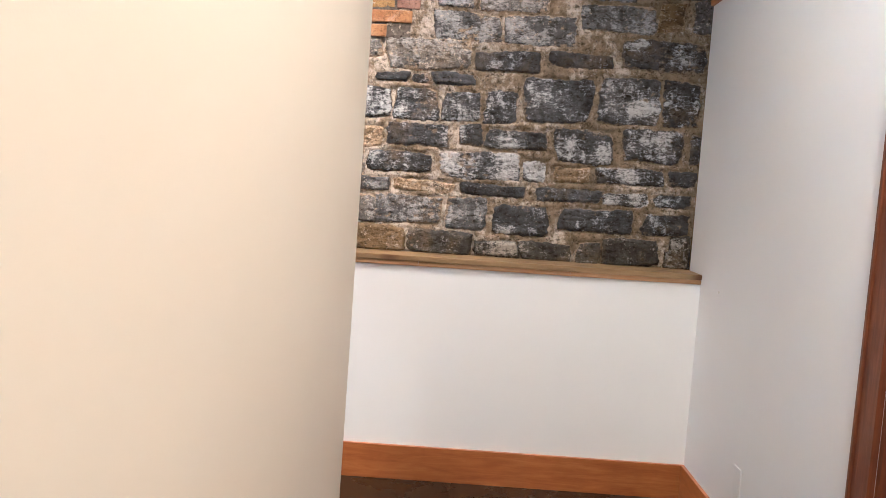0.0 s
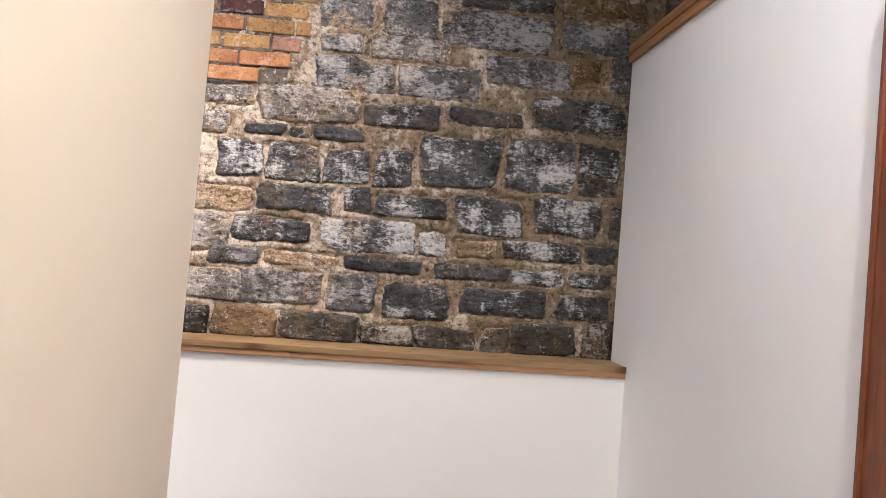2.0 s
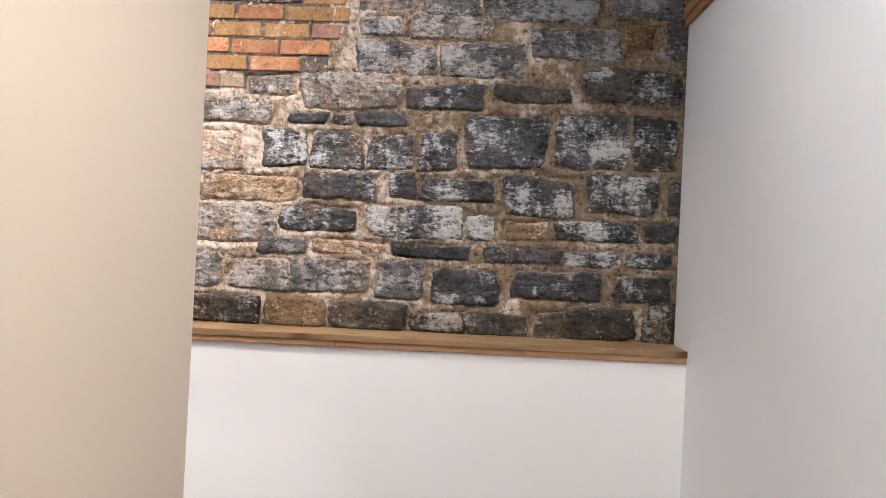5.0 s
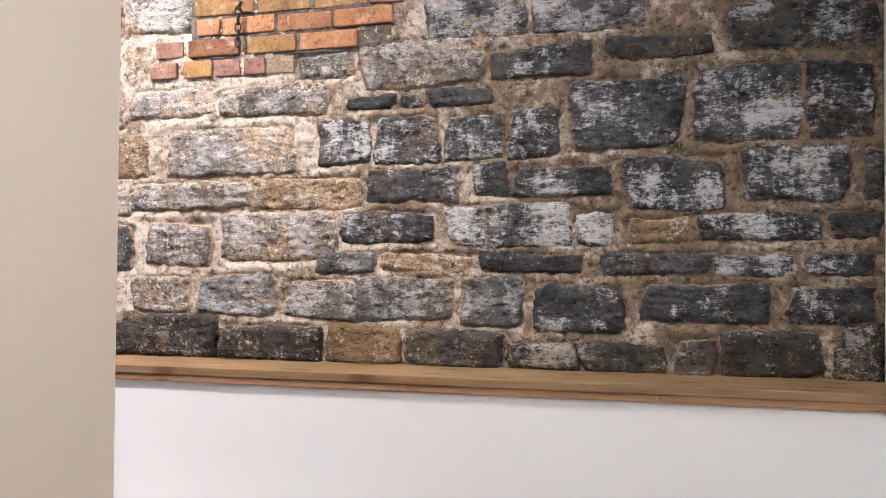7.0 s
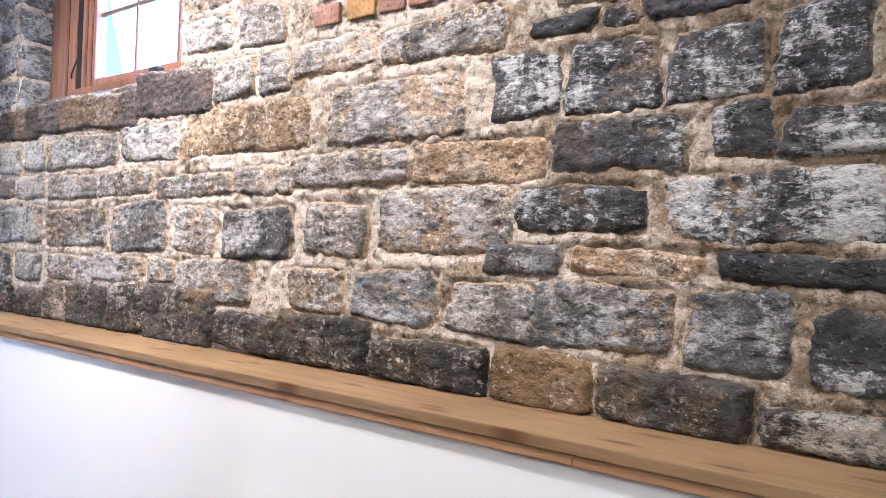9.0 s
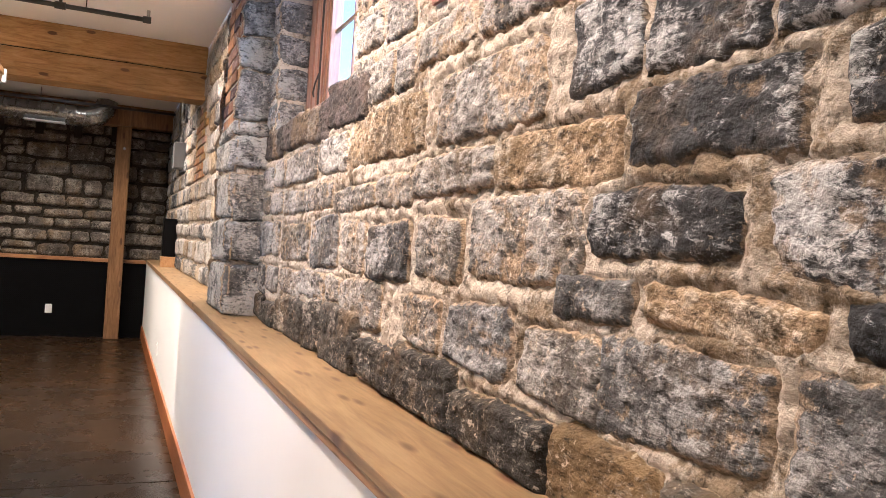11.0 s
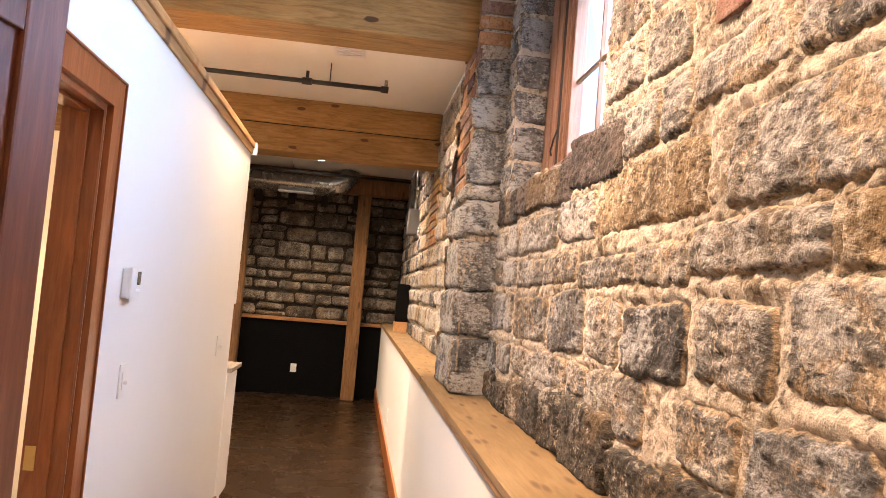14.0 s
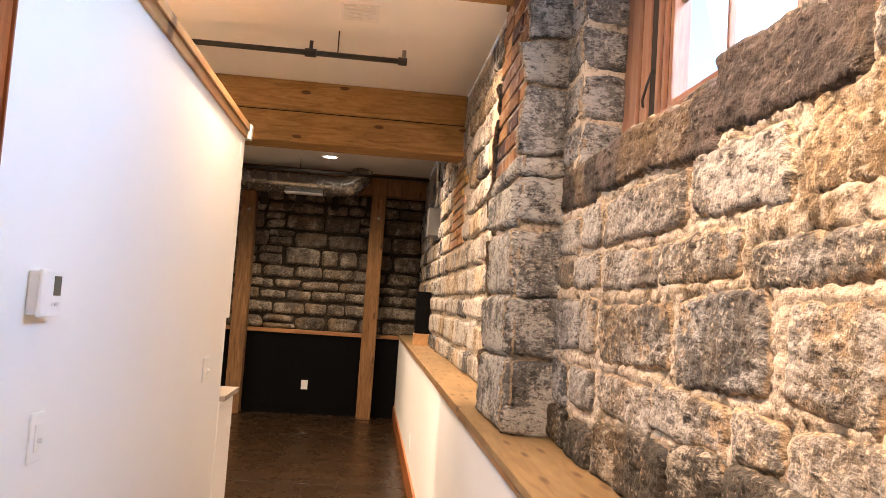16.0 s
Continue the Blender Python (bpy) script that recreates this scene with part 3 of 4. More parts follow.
cap = structure("trim_hall_wall", block(END_X - 0.09, HALL_Y - 0.142, 2.46, -0.52, HALL_Y + 0.026, 2.498, 0.004), "cap_wood_x", "knotty pine cap moulding along the partition top", "trim")
part("cove_strip", block(END_X - 0.09, HALL_Y, 2.418, -0.52, HALL_Y + 0.015, 2.46, 0.005), "cap_wood_x", cap)
part("cap_end_block", block(END_X - 0.15, HALL_Y - 0.15, 2.415, END_X - 0.09, HALL_Y + 0.036, 2.503, 0.008), "white_plastic", cap, "white painted end block of the cap")
structure("baseboard_hall_wall", block(END_X, HALL_Y, 0, D0 - 0.085, HALL_Y + 0.016, 0.15, 0.003), "base_wood", "dark varnished wooden baseboard", "baseboard")
part("corner_post", block(END_X - 0.012, HALL_Y - 0.13, 0, END_X, HALL_Y + 0.0015, 2.415, 0.001), "white_paint", hall)

doorway = thing("door_2", "red-brown varnished wooden door frame, door standing open", "door", kind="structure")
for a, b in ((D0 - 0.085, D0), (D1, D1 + 0.085)):
    part("casing_leg", block(a, HALL_Y, 0, b, HALL_Y + 0.021, DTOP, 0.001), "door_wood", doorway)
part("casing_head", block(D0 - 0.085, HALL_Y, DTOP, D1 + 0.085, HALL_Y + 0.021, DTOP + 0.085, 0.001), "door_wood", doorway)
part("back_band", block(D0 - 0.092, HALL_Y, 0, D0 - 0.085, HALL_Y + 0.028, DTOP + 0.092, 0.002), "door_wood", doorway)
part("back_band", block(D0 - 0.085, HALL_Y, DTOP + 0.085, D1 + 0.085, HALL_Y + 0.028, DTOP + 0.092, 0.002), "door_wood", doorway)
part("jamb", block(D0, HALL_Y - 0.12, 0, D0 + 0.02, HALL_Y - 0.0005, DTOP), "door_wood", doorway)
part("jamb", block(D1 - 0.02, HALL_Y - 0.12, 0, D1, HALL_Y - 0.0005, DTOP), "door_wood", doorway)
part("head_jamb", block(D0 + 0.02, HALL_Y - 0.12, DTOP - 0.02, D1 - 0.02, HALL_Y - 0.0005, DTOP), "door_wood", doorway)
part("door_stop", block(D0 + 0.02, HALL_Y - 0.075, 0, D0 + 0.032, HALL_Y - 0.04, DTOP - 0.02, 0.002), "door_wood", doorway)
part("door_stop", block(D0 + 0.032, HALL_Y - 0.075, DTOP - 0.032, D1 - 0.032, HALL_Y - 0.04, DTOP - 0.02, 0.002), "door_wood", doorway)
part("door_stop", block(D1 - 0.032, HALL_Y - 0.075, 0, D1 - 0.02, HALL_Y - 0.04, DTOP - 0.02, 0.002), "door_wood", doorway)
part("strike_plate", block(D0 + 0.02, HALL_Y - 0.112, 0.96, D0 + 0.023, HALL_Y - 0.082, 1.03), "brass", doorway)

# room behind the doorway
room = structure("wall_room_end", block(END_X - 0.012, 0.2, 0, END_X + 0.11, HALL_Y - 0.13, 2.46), "cream_paint", "cream painted end wall of the side room", "wall")
part("wall_cap", block(END_X - 0.03, 0.2, 2.46, END_X + 0.13, HALL_Y - 0.15, 2.50, 0.004), "cap_wood_y", room)
part("cove_strip", block(END_X + 0.11, 0.2, 2.41, END_X + 0.125, HALL_Y - 0.15, 2.46, 0.003), "cap_wood_y", room)
structure("wall_room_back", block(END_X - 0.012, 0.08, 0, -0.50, 0.2, 2.46), "cream_paint", "cream painted back wall of the side room", "wall")

# dark door leaf folded back against the hall wall
leaf = panel_door("door_leaf_open", 0.80, 2.06, "dark brown panelled wooden door, folded back open", "dark_door_wood")
leaf.matrix_basis = pose(-0.53, 2.60, 0.012, 0, 0, 180 - 10)

# ---- ledge ----
ledge = structure("ledge", block(FAR_X, LEDGE_Y, LEDGE_Z - 0.026, RIGHT_X, 4.02, LEDGE_Z, 0.003), "ledge_wood", "knotty pine ledge along the foot of the stone wall", "ledge")
x, k = RIGHT_X, 0
for nxt in (0.55, -0.187, -1.9, -4.0, -6.3, -8.8, FAR_X):
    part("fascia_board", block(nxt, LEDGE_Y + 0.004, LEDGE_Z - 0.048, x - 0.0015, LEDGE_Y + 0.022, LEDGE_Z - 0.0265, 0.002), "fascia_wood", ledge)
    x = nxt

# ---- beams, posts, far wall ----
def beam(name, x0, x1, z0, z1, seam, label, wood="beam_wood"):
    b = thing(name, label, "beam", kind="structure")
    if seam:
        zm = z0 + (z1 - z0) * seam
        part("timber", block(x0, -3.2, z0, x1, 3.955, zm - 0.004, 0.012), "beam_wood", b)
        part("timber", block(x0 - 0.004, -3.2, zm + 0.004, x1 - 0.006, 3.955, z1, 0.012), "beam_wood", b)
        # near-black strip paints the shade inside the open seam
        part("seam_packing", block(x0 + 0.02, -3.2, zm - 0.004, x1 - 0.02, 3.95, zm + 0.004), "dark_void", b)
    else:
        part("timber", block(x0, -3.2, z0, x1, 3.955, z1, 0.012), wood, b)
    return b


beam("beam_1", -3.91, -3.61, 2.825, CEIL, 0, "heavy golden-brown timber ceiling beam")
beam("beam_2", -7.0, -6.7, 2.715, CEIL, 0.5, "heavy golden-brown timber beam of two stacked baulks")
beam("beam_3", -11.1, -10.85, 2.92, CEIL, 0, "dark timber beam against the far wall", "post_wood")
for y0 in (3.235, 1.555):
    p = thing("post", "square golden-brown timber post, worn edges", "post", "posts at the far wall", "structure")
    part("shaft", block(-11.12, y0, 0, -10.93, y0 + 0.19, 2.92, 0.01), "post_wood", p)
    part("bolt", tube([(-10.932, y0 + 0.11, 2.62), (-10.918, y0 + 0.11, 2.62)], 0.02, 8), "galvanised", p)

far = structure("wall_west", block(FAR_X - 0.4, -3.2, 0, FAR_X - 0.02, 4.6, 3.35), "mortar_far", "dark rough stone wall at the end of the hall", "wall")
structure("wainscot", block(FAR_X - 0.02, -3.2, 0, FAR_X + 0.03, 3.735, 1.045), "tread_plate", "black tread-plate panelling below a wood rail", "wainscot")
rail = structure("trim_wainscot", block(FAR_X - 0.02, -3.2, 1.045, FAR_X + 0.06, 3.735, 1.095, 0.005), "cap_wood_y", "wooden rail on top of black panelling", "trim")
# near-black blocks paint the shaded pockets between the floor joists above the far wall
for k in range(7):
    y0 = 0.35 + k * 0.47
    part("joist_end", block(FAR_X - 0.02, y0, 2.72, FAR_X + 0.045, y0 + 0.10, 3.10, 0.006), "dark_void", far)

# ---- window ----
WX0, WX1, WZ0, WZ1, WY = -3.24, -1.93, 2.11, 3.02, 4.10
win = thing("window_1", "tall varnished wood sash window in the stone wall, bright daylight outside", "window", kind="structure")
# casement frame of stepped mouldings with painted shadow gaps, mirrored on the hidden side
FX0, FX1 = -3.12, -1.96
part("frame_backing", block(WX0 - 0.02, WY, WZ0 - 0.03, FX0, WY + 0.05, WZ1, 0.003), "window_wood", win)
for a, b, front in ((0.0, 0.07, -0.02), (0.09, 0.155, -0.018)):
    part("window_frame", block(FX0 + a, WY + front, WZ0 - 0.03, FX0 + b, WY + 0.05, WZ1, 0.004), "window_wood", win)
# near-black strips put the shade of the gaps into colour
for a, b in ((0.07, 0.09), (0.155, 0.205)):
    part("frame_gap", block(FX0 + a, WY - 0.011, WZ0 - 0.03, FX0 + b, WY + 0.045, WZ1), "dark_void", win)
for a, b, front in ((0.205, 0.235, -0.014), (0.243, 0.267, -0.009), (0.276, 0.30, -0.002)):
    part("sash_stile", block(FX0 + a, WY + front, WZ0 + 0.02, FX0 + b, WY + 0.05, WZ1 - 0.06, 0.004), "window_wood", win)
# sash grooves: their shade is painted as near-black strips too
for a, b, front in ((0.235, 0.243, -0.006), (0.267, 0.276, 0.001)):
    part("sash_groove", block(FX0 + a, WY + front, WZ0 + 0.02, FX0 + b, WY + 0.045, WZ1 - 0.06), "dark_void", win)
part("window_frame", block(FX1 - 0.09, WY - 0.02, WZ0 - 0.03, WX1 + 0.03, WY + 0.14, WZ1, 0.004), "window_wood", win)
part("window_frame", block(FX0 + 0.155, WY - 0.018, WZ1 - 0.06, FX1 - 0.09, WY + 0.14, WZ1, 0.004), "window_wood", win)
part("window_sill", block(FX0 + 0.155, WY - 0.03, WZ0 - 0.03, FX1 - 0.09, WY + 0.14, WZ0 + 0.02, 0.004), "window_wood", win)
GX0, GX1 = FX0 + 0.30, FX1 - 0.09
part("sash_rail", block(GX0, WY + 0.005, WZ0 + 0.02, GX1, WY + 0.045, WZ0 + 0.06, 0.004), "window_wood", win)
part("glazing_bar", block(GX0, WY + 0.017, 2.448, GX1, WY + 0.033, 2.462, 0.003), "post_wood", win)
for mx in (-2.515, -2.20):
    for z0, z1 in ((WZ0 + 0.06, 2.448), (2.462, WZ1 - 0.06)):
        part("muntin", block(mx - 0.008, WY + 0.016, z0, mx + 0.008, WY + 0.034, z1, 0.003), "window_wood", win)
pane = part("pane", block(GX0 - 0.01, WY + 0.023, WZ0 + 0.05, GX1 + 0.01, WY + 0.027, WZ1 - 0.06), "glass", win)
pane.visible_shadow = False
part("sash_lock", block(-2.33, WY - 0.03, WZ0 + 0.02, -2.27, WY + 0.005, WZ0 + 0.045, 0.006), "black_iron", win)
part("casement_lever", tube([(-2.985, WY - 0.022, 2.185), (-2.972, WY - 0.030, 2.20), (-2.945, WY - 0.028, 2.24), (-2.935, WY - 0.016, 2.285)], 0.004, 8), "black_iron", win)

# ---- stone wall along the hall ----
north = tagged(new("wall_north"), "old dark stone wall with sandy mortar and limewash remains", "wall", kind="structure")
north.matrix_basis = pose(0, WALL_Y, 0)
for x0, z0, x1, z1 in ((-3.5, 0, WX0, 3.35), (WX1, 0, 4.2, 3.35), (WX0, 0, WX1, 2.0), (WX0, WZ1, WX1, 3.35)):
    part("wall_core", block(x0, 0.05, z0, x1, 0.29, z1), "mortar", north)


def lay_course(parent, stones, proud=0.016, cell=0.007):
    for kind, x0, x1, z0, z1 in stones:
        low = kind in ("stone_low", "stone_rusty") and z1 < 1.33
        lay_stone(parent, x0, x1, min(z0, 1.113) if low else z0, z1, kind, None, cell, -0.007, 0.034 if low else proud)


def fill_course(parent, z0, z1, x0, x1, low, high, kinds, cell=0.012):
    """Stones of chance lengths where the wall is pale and even."""
    xs = random_joints(x0, x1, low, high)
    lay_course(parent, [(random.choice(kinds), a, b - 0.028, z0 + random.uniform(-0.008, 0.008), z1 + random.uniform(-0.008, 0.008)) for a, b in zip(xs, xs[1:])], 0.020, cell)


lay_course(north, [("stone_pale", -1.32, -1.05, 2.283, 2.452), ("stone_pale", -0.426, 0.004, 2.038, 2.199), ("stone_dark", 0.013, 0.366, 2.049, 2.154), ("stone_dark", 0.401, 0.717, 2.096, 2.171), ("stone_dark", 0.754, 1.18, 2.092, 2.248)])
lay_course(north, [("stone_pale", -1.32, -0.985, 1.967, 2.076), ("stone_pale", -0.968, -0.538, 1.961, 2.066), ("stone_dark", -0.472, -0.295, 1.974, 2.018), ("stone_washed", -0.285, -0.201, 1.974, 2.027), ("stone_dark", -0.197, 0.035, 1.978, 2.037)])
lay_course(north, [("stone_pale", -1.17, -0.659, 1.753, 1.933), ("stone_washed", -0.573, -0.381, 1.791, 1.936), ("stone_washed", -0.375, -0.145, 1.785, 1.946), ("stone_washed", -0.123, 0.078, 1.794, 1.936), ("stone_washed", 0.084, 0.251, 1.801, 1.95), ("stone_washed", 0.269, 0.634, 1.805, 2.037), ("stone_washed", 0.659, 0.96, 1.825, 2.064), ("stone_washed", 0.983, 1.18, 1.824, 2.056)])
lay_course(north, [("stone_pale", -1.33, -0.856, 1.635, 1.743), ("stone_brown", -0.823, -0.421, 1.639, 1.746), ("stone_washed", -0.395, -0.072, 1.658, 1.766), ("stone_dark", -0.04, 0.082, 1.671, 1.778), ("stone_dark", 0.097, 0.421, 1.667, 1.771), ("stone_washed", 0.452, 0.75, 1.623, 1.788), ("stone_washed", 0.79, 1.11, 1.638, 1.8), ("stone_washed", 1.14, 1.19, 1.648, 1.804)])
lay_course(north, [("stone_pale", -1.25, -0.966, 1.442, 1.605), ("stone_pale", -0.955, -0.512, 1.454, 1.617), ("stone_dark", -0.486, -0.164, 1.517, 1.626), ("stone_washed", -0.123, 0.29, 1.511, 1.648), ("stone_washed", 0.304, 0.426, 1.51, 1.619), ("stone_brown", 0.461, 0.641, 1.515, 1.597), ("stone_washed", 0.671, 1.02, 1.517, 1.602), ("stone_dark", 1.04, 1.18, 1.525, 1.612)])
lay_course(north, [("stone_grey", -0.568, -0.37, 1.414, 1.487), ("stone_brown", -0.354, -0.032, 1.427, 1.487), ("stone_dark", -0.015, 0.334, 1.425, 1.483), ("stone_dark", 0.379, 0.712, 1.413, 1.483), ("stone_washed", 0.722, 0.951, 1.419, 1.492), ("stone_dark", 0.979, 1.18, 1.417, 1.483)])
lay_course(north, [("stone_pale", -1.32, -1.07, 1.268, 1.401), ("stone_grey", -1.04, -0.721, 1.268, 1.413), ("stone_pale", -0.704, -0.44, 1.26, 1.396), ("stone_grey", -0.43, -0.096, 1.257, 1.398), ("stone_grey", -0.072, 0.137, 1.248, 1.41), ("stone_dark", 0.17, 0.464, 1.233, 1.385), ("stone_dark", 0.5, 0.901, 1.268, 1.397), ("stone_dark", 0.924, 1.16, 1.276, 1.387)])
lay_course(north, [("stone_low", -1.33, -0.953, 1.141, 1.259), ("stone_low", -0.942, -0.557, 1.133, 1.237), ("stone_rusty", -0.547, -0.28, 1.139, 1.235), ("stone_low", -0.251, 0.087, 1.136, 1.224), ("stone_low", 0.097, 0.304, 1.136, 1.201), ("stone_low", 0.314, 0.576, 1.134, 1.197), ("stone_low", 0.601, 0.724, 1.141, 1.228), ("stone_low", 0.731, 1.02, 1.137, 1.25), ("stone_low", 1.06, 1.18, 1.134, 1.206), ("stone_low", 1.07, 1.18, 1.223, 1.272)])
lay_course(north, [("stone_grey", -0.188, 0.042, 2.462, 2.597), ("stone_grey", 0.07, 0.309, 2.451, 2.614), ("stone_grey", 0.333, 0.837, 2.433, 2.59), ("stone_grey", 0.852, 1.19, 2.459, 2.588), ("stone_grey", -0.178, -0, 2.356, 2.44), ("stone_pale", 0.021, 0.387, 2.35, 2.456), ("stone_grey", -0.19, 0.147, 2.196, 2.34), ("stone_grey", 0.164, 0.515, 2.197, 2.343), ("stone_grey", 0.546, 0.908, 2.28, 2.42), ("stone_rusty", 0.922, 1.06, 2.293, 2.427), ("stone_grey", 1.1, 1.21, 2.285, 2.444), ("stone_pale", -0.659, -0.447, 2.086, 2.173), ("stone_grey", 0.408, 0.84, 2.605, 2.682), ("stone_rusty", 0.867, 1.02, 2.6, 2.71), ("stone_rusty", 1.03, 1.25, 2.611, 2.706)])
lay_course(north, [("stone_pale", -1.92, -1.64, 2.112, 2.234), ("stone_pale", -1.73, -1.51, 1.941, 2.075), ("stone_brown", -1.9, -1.24, 1.762, 1.911), ("stone_pale", -2.32, -1.92, 1.762, 1.903), ("stone_pale", -2.94, -2.34, 1.748, 1.892)])
lay_course(north, [("stone_pale", -2.93, -2.5, 1.625, 1.728), ("stone_pale", -2.47, -2.09, 1.637, 1.73), ("stone_pale", -2.07, -1.61, 1.622, 1.705), ("stone_pale", -1.59, -1.32, 1.626, 1.712)])
lay_course(north, [("stone_pale", -2.92, -2.41, 1.425, 1.587), ("stone_grey", -2.37, -1.97, 1.419, 1.61), ("stone_pale", -1.94, -1.68, 1.428, 1.59), ("stone_grey", -1.66, -1.29, 1.423, 1.588)])
lay_course(north, [("stone_pale", -2.91, -2.51, 1.284, 1.4), ("stone_pale", -2.49, -2.12, 1.303, 1.411), ("stone_pale", -2.1, -1.92, 1.32, 1.406), ("stone_pale", -1.9, -1.49, 1.255, 1.412)])
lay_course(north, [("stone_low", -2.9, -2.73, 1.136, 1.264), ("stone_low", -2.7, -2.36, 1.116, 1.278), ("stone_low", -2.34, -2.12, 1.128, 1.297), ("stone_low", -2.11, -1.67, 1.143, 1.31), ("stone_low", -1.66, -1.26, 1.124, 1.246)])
for z0, z1 in ((1.255, 1.40), (1.43, 1.60), (1.63, 1.73), (1.755, 1.88)):
    fill_course(north, z0, z1, -3.46, -2.93, 0.2, 0.36, ("stone_pale", "stone_pale", "stone_grey"))
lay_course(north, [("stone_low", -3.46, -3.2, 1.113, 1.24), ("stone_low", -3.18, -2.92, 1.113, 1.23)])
lay_course(north, [("stone_sill", -3.46, -3.03, 1.895, 2.05), ("stone_sill", -3.04, -2.60, 1.905, 2.05), ("stone_sill", -2.61, -2.20, 1.90, 2.05), ("stone_sill", -2.21, -1.74, 1.92, 2.08), ("stone_pale", -1.93, -1.70, 2.045, 2.105), ("stone_pale", -1.49, -1.345, 1.94, 2.07)], 0.020)
lay_course(north, [("stone_pale", -1.62, -1.36, 2.10, 2.24), ("stone_pale", -1.91, -1.62, 2.265, 2.42), ("stone_pale", -1.60, -1.345, 2.275, 2.43), ("stone_grey", -1.91, -1.44, 2.445, 2.60), ("stone_pale", -1.42, -1.08, 2.475, 2.60)])
for z0 in (2.625, 2.775, 2.925, 3.06):
    fill_course(north, z0, z0 + 0.125, -1.90, -1.06, 0.22, 0.42, ("stone_pale",), 0.02)
for z0 in (2.72, 2.87, 3.02):
    fill_course(north, z0, z0 + 0.125, -0.2, 1.2, 0.24, 0.42, ("stone_dark", "stone_grey"), 0.02)
for z0 in (2.06, 2.215, 2.38, 2.53, 2.70, 2.86, 3.03):
    lay_course(north, [("stone_grey", -3.46, -3.25, z0, z0 + 0.13)], 0.02, 0.012)

# jamb of the window opening
for z0 in (2.03, 2.19, 2.36, 2.53, 2.70, 2.86):
    lay_stone(north, -0.012, 0.15, z0, z0 + 0.155, "stone_grey", pose(WX0 - 0.006, 0, 0, 0, 0, 90), 0.012)
part("jamb_bedding", block(WX0 - 0.09, -0.002, 2.0, WX0 - 0.001, 0.12, WZ1, 0.004), "mortar", north)
# sloping sill stones, black with soot
sx = -3.27
while sx < -1.93:
    w = random.uniform(0.16, 0.34)
    lay_stone(north, sx, min(sx + w, -1.94), -0.01, 0.19, "stone_sill", pose(0, 0.018, 2.045, -66, 0, 0), 0.012, 0.0, 0.022)
    sx += w

# mortar heaped in the joints, sinking behind the stones
bed = part("mortar_bed", joint_sheet(-3.5, 1.0, 1.32, CEIL, 0.008, STONE_PLACES, 2.0, [(WX0, 2.0, WX1, WZ1)]), "mortar", north, smooth=True)


# bricked-up patch
def brick_mesh(w, h, material):
    bm = block(-w / 2, -0.012, -h / 2, w / 2, 0.03, h / 2, 0.006, 2)
    for v in bm.verts:
        v.co.x += 0.005 * noise.noise((v.co.z * 40, w * 90, v.co.x * 9))
        v.co.z += 0.004 * noise.noise((v.co.x * 25, h * 90, v.co.z * 9))
    me = bpy.data.meshes.new("brick")
    bm.to_mesh(me)
    bm.free()
    me.materials.append(MATS[material])
    return me


BRICKS = {}


def lay_brick(parent, x0, x1, z0, z1, colour, y=0.0, m=None):
    w, h = round(x1 - x0, 2), round(z1 - z0, 2)
    if (w, h, colour) not in BRICKS:
        BRICKS[w, h, colour] = brick_mesh(w, h, "brick_" + colour)
    ob = new("brick", BRICKS[w, h, colour])
    ob.parent = parent
    ob.matrix_basis = (m or Matrix()) @ pose((x0 + x1) / 2, y + random.uniform(-0.004, 0.003), (z0 + z1) / 2 + random.uniform(-0.002, 0.002), 0, random.uniform(-0.8, 0.8), random.uniform(-1, 1))


def brick_row(parent, z, x0, x1, w, offset, y=0.0):
    """A row of bricks; the last one is left off where it would pass the edge."""
    x = x0 + offset
    while x + w <= x1 + 0.03:
        lay_brick(parent, x, x + w, z - 0.031, z + 0.031, random.choice(("orange", "yellow", "orange", "red", "pale")), y)
        x += w + 0.014


bed = part("brick_bedding", rough_sheet(-1.06, 2.18, -0.31, 2.98, 0.012, 0.004, 4.0), "mortar_brick", north)
bed.matrix_basis = pose(0, -0.006, 0)
for z0, z1, row in (
    (2.115, 2.172, ((-1.23, -1.115, "red"), (-1.085, -0.979, "yellow"), (-0.968, -0.868, "red"), (-0.853, -0.771, "red"), (-0.76, -0.664, "pale"))),
    (2.187, 2.25, ((-1.207, -1.092, "red"), (-1.072, -0.869, "dark_orange"), (-0.858, -0.653, "yellow"), (-0.637, -0.432, "orange"))),
    (2.258, 2.322, ((-1.036, -0.946, "orange"), (-0.935, -0.735, "orange"), (-0.722, -0.525, "orange"), (-0.513, -0.305, "orange"))),
    (2.332, 2.392, ((-1.045, -0.815, "yellow"), (-0.80, -0.602, "yellow"), (-0.588, -0.395, "yellow"), (-0.385, -0.262, "red"))),
    (2.402, 2.466, ((-1.05, -0.93, "orange"), (-0.915, -0.715, "yellow"), (-0.70, -0.510, "orange"), (-0.495, -0.298, "yellow"), (-0.287, -0.229, "yellow"))),
    (2.475, 2.54, ((-1.04, -0.84, "orange"), (-0.825, -0.625, "red"), (-0.61, -0.432, "purple"), (-0.425, -0.245, "yellow"))),
):
    for x0, x1, colour in row:
        lay_brick(north, x0, x1, z0, z1, colour)
for k in range(5):
    brick_row(north, 2.582 + k * 0.0745, -1.06, -0.20, 0.2, [0.0, 0.1][k % 2])


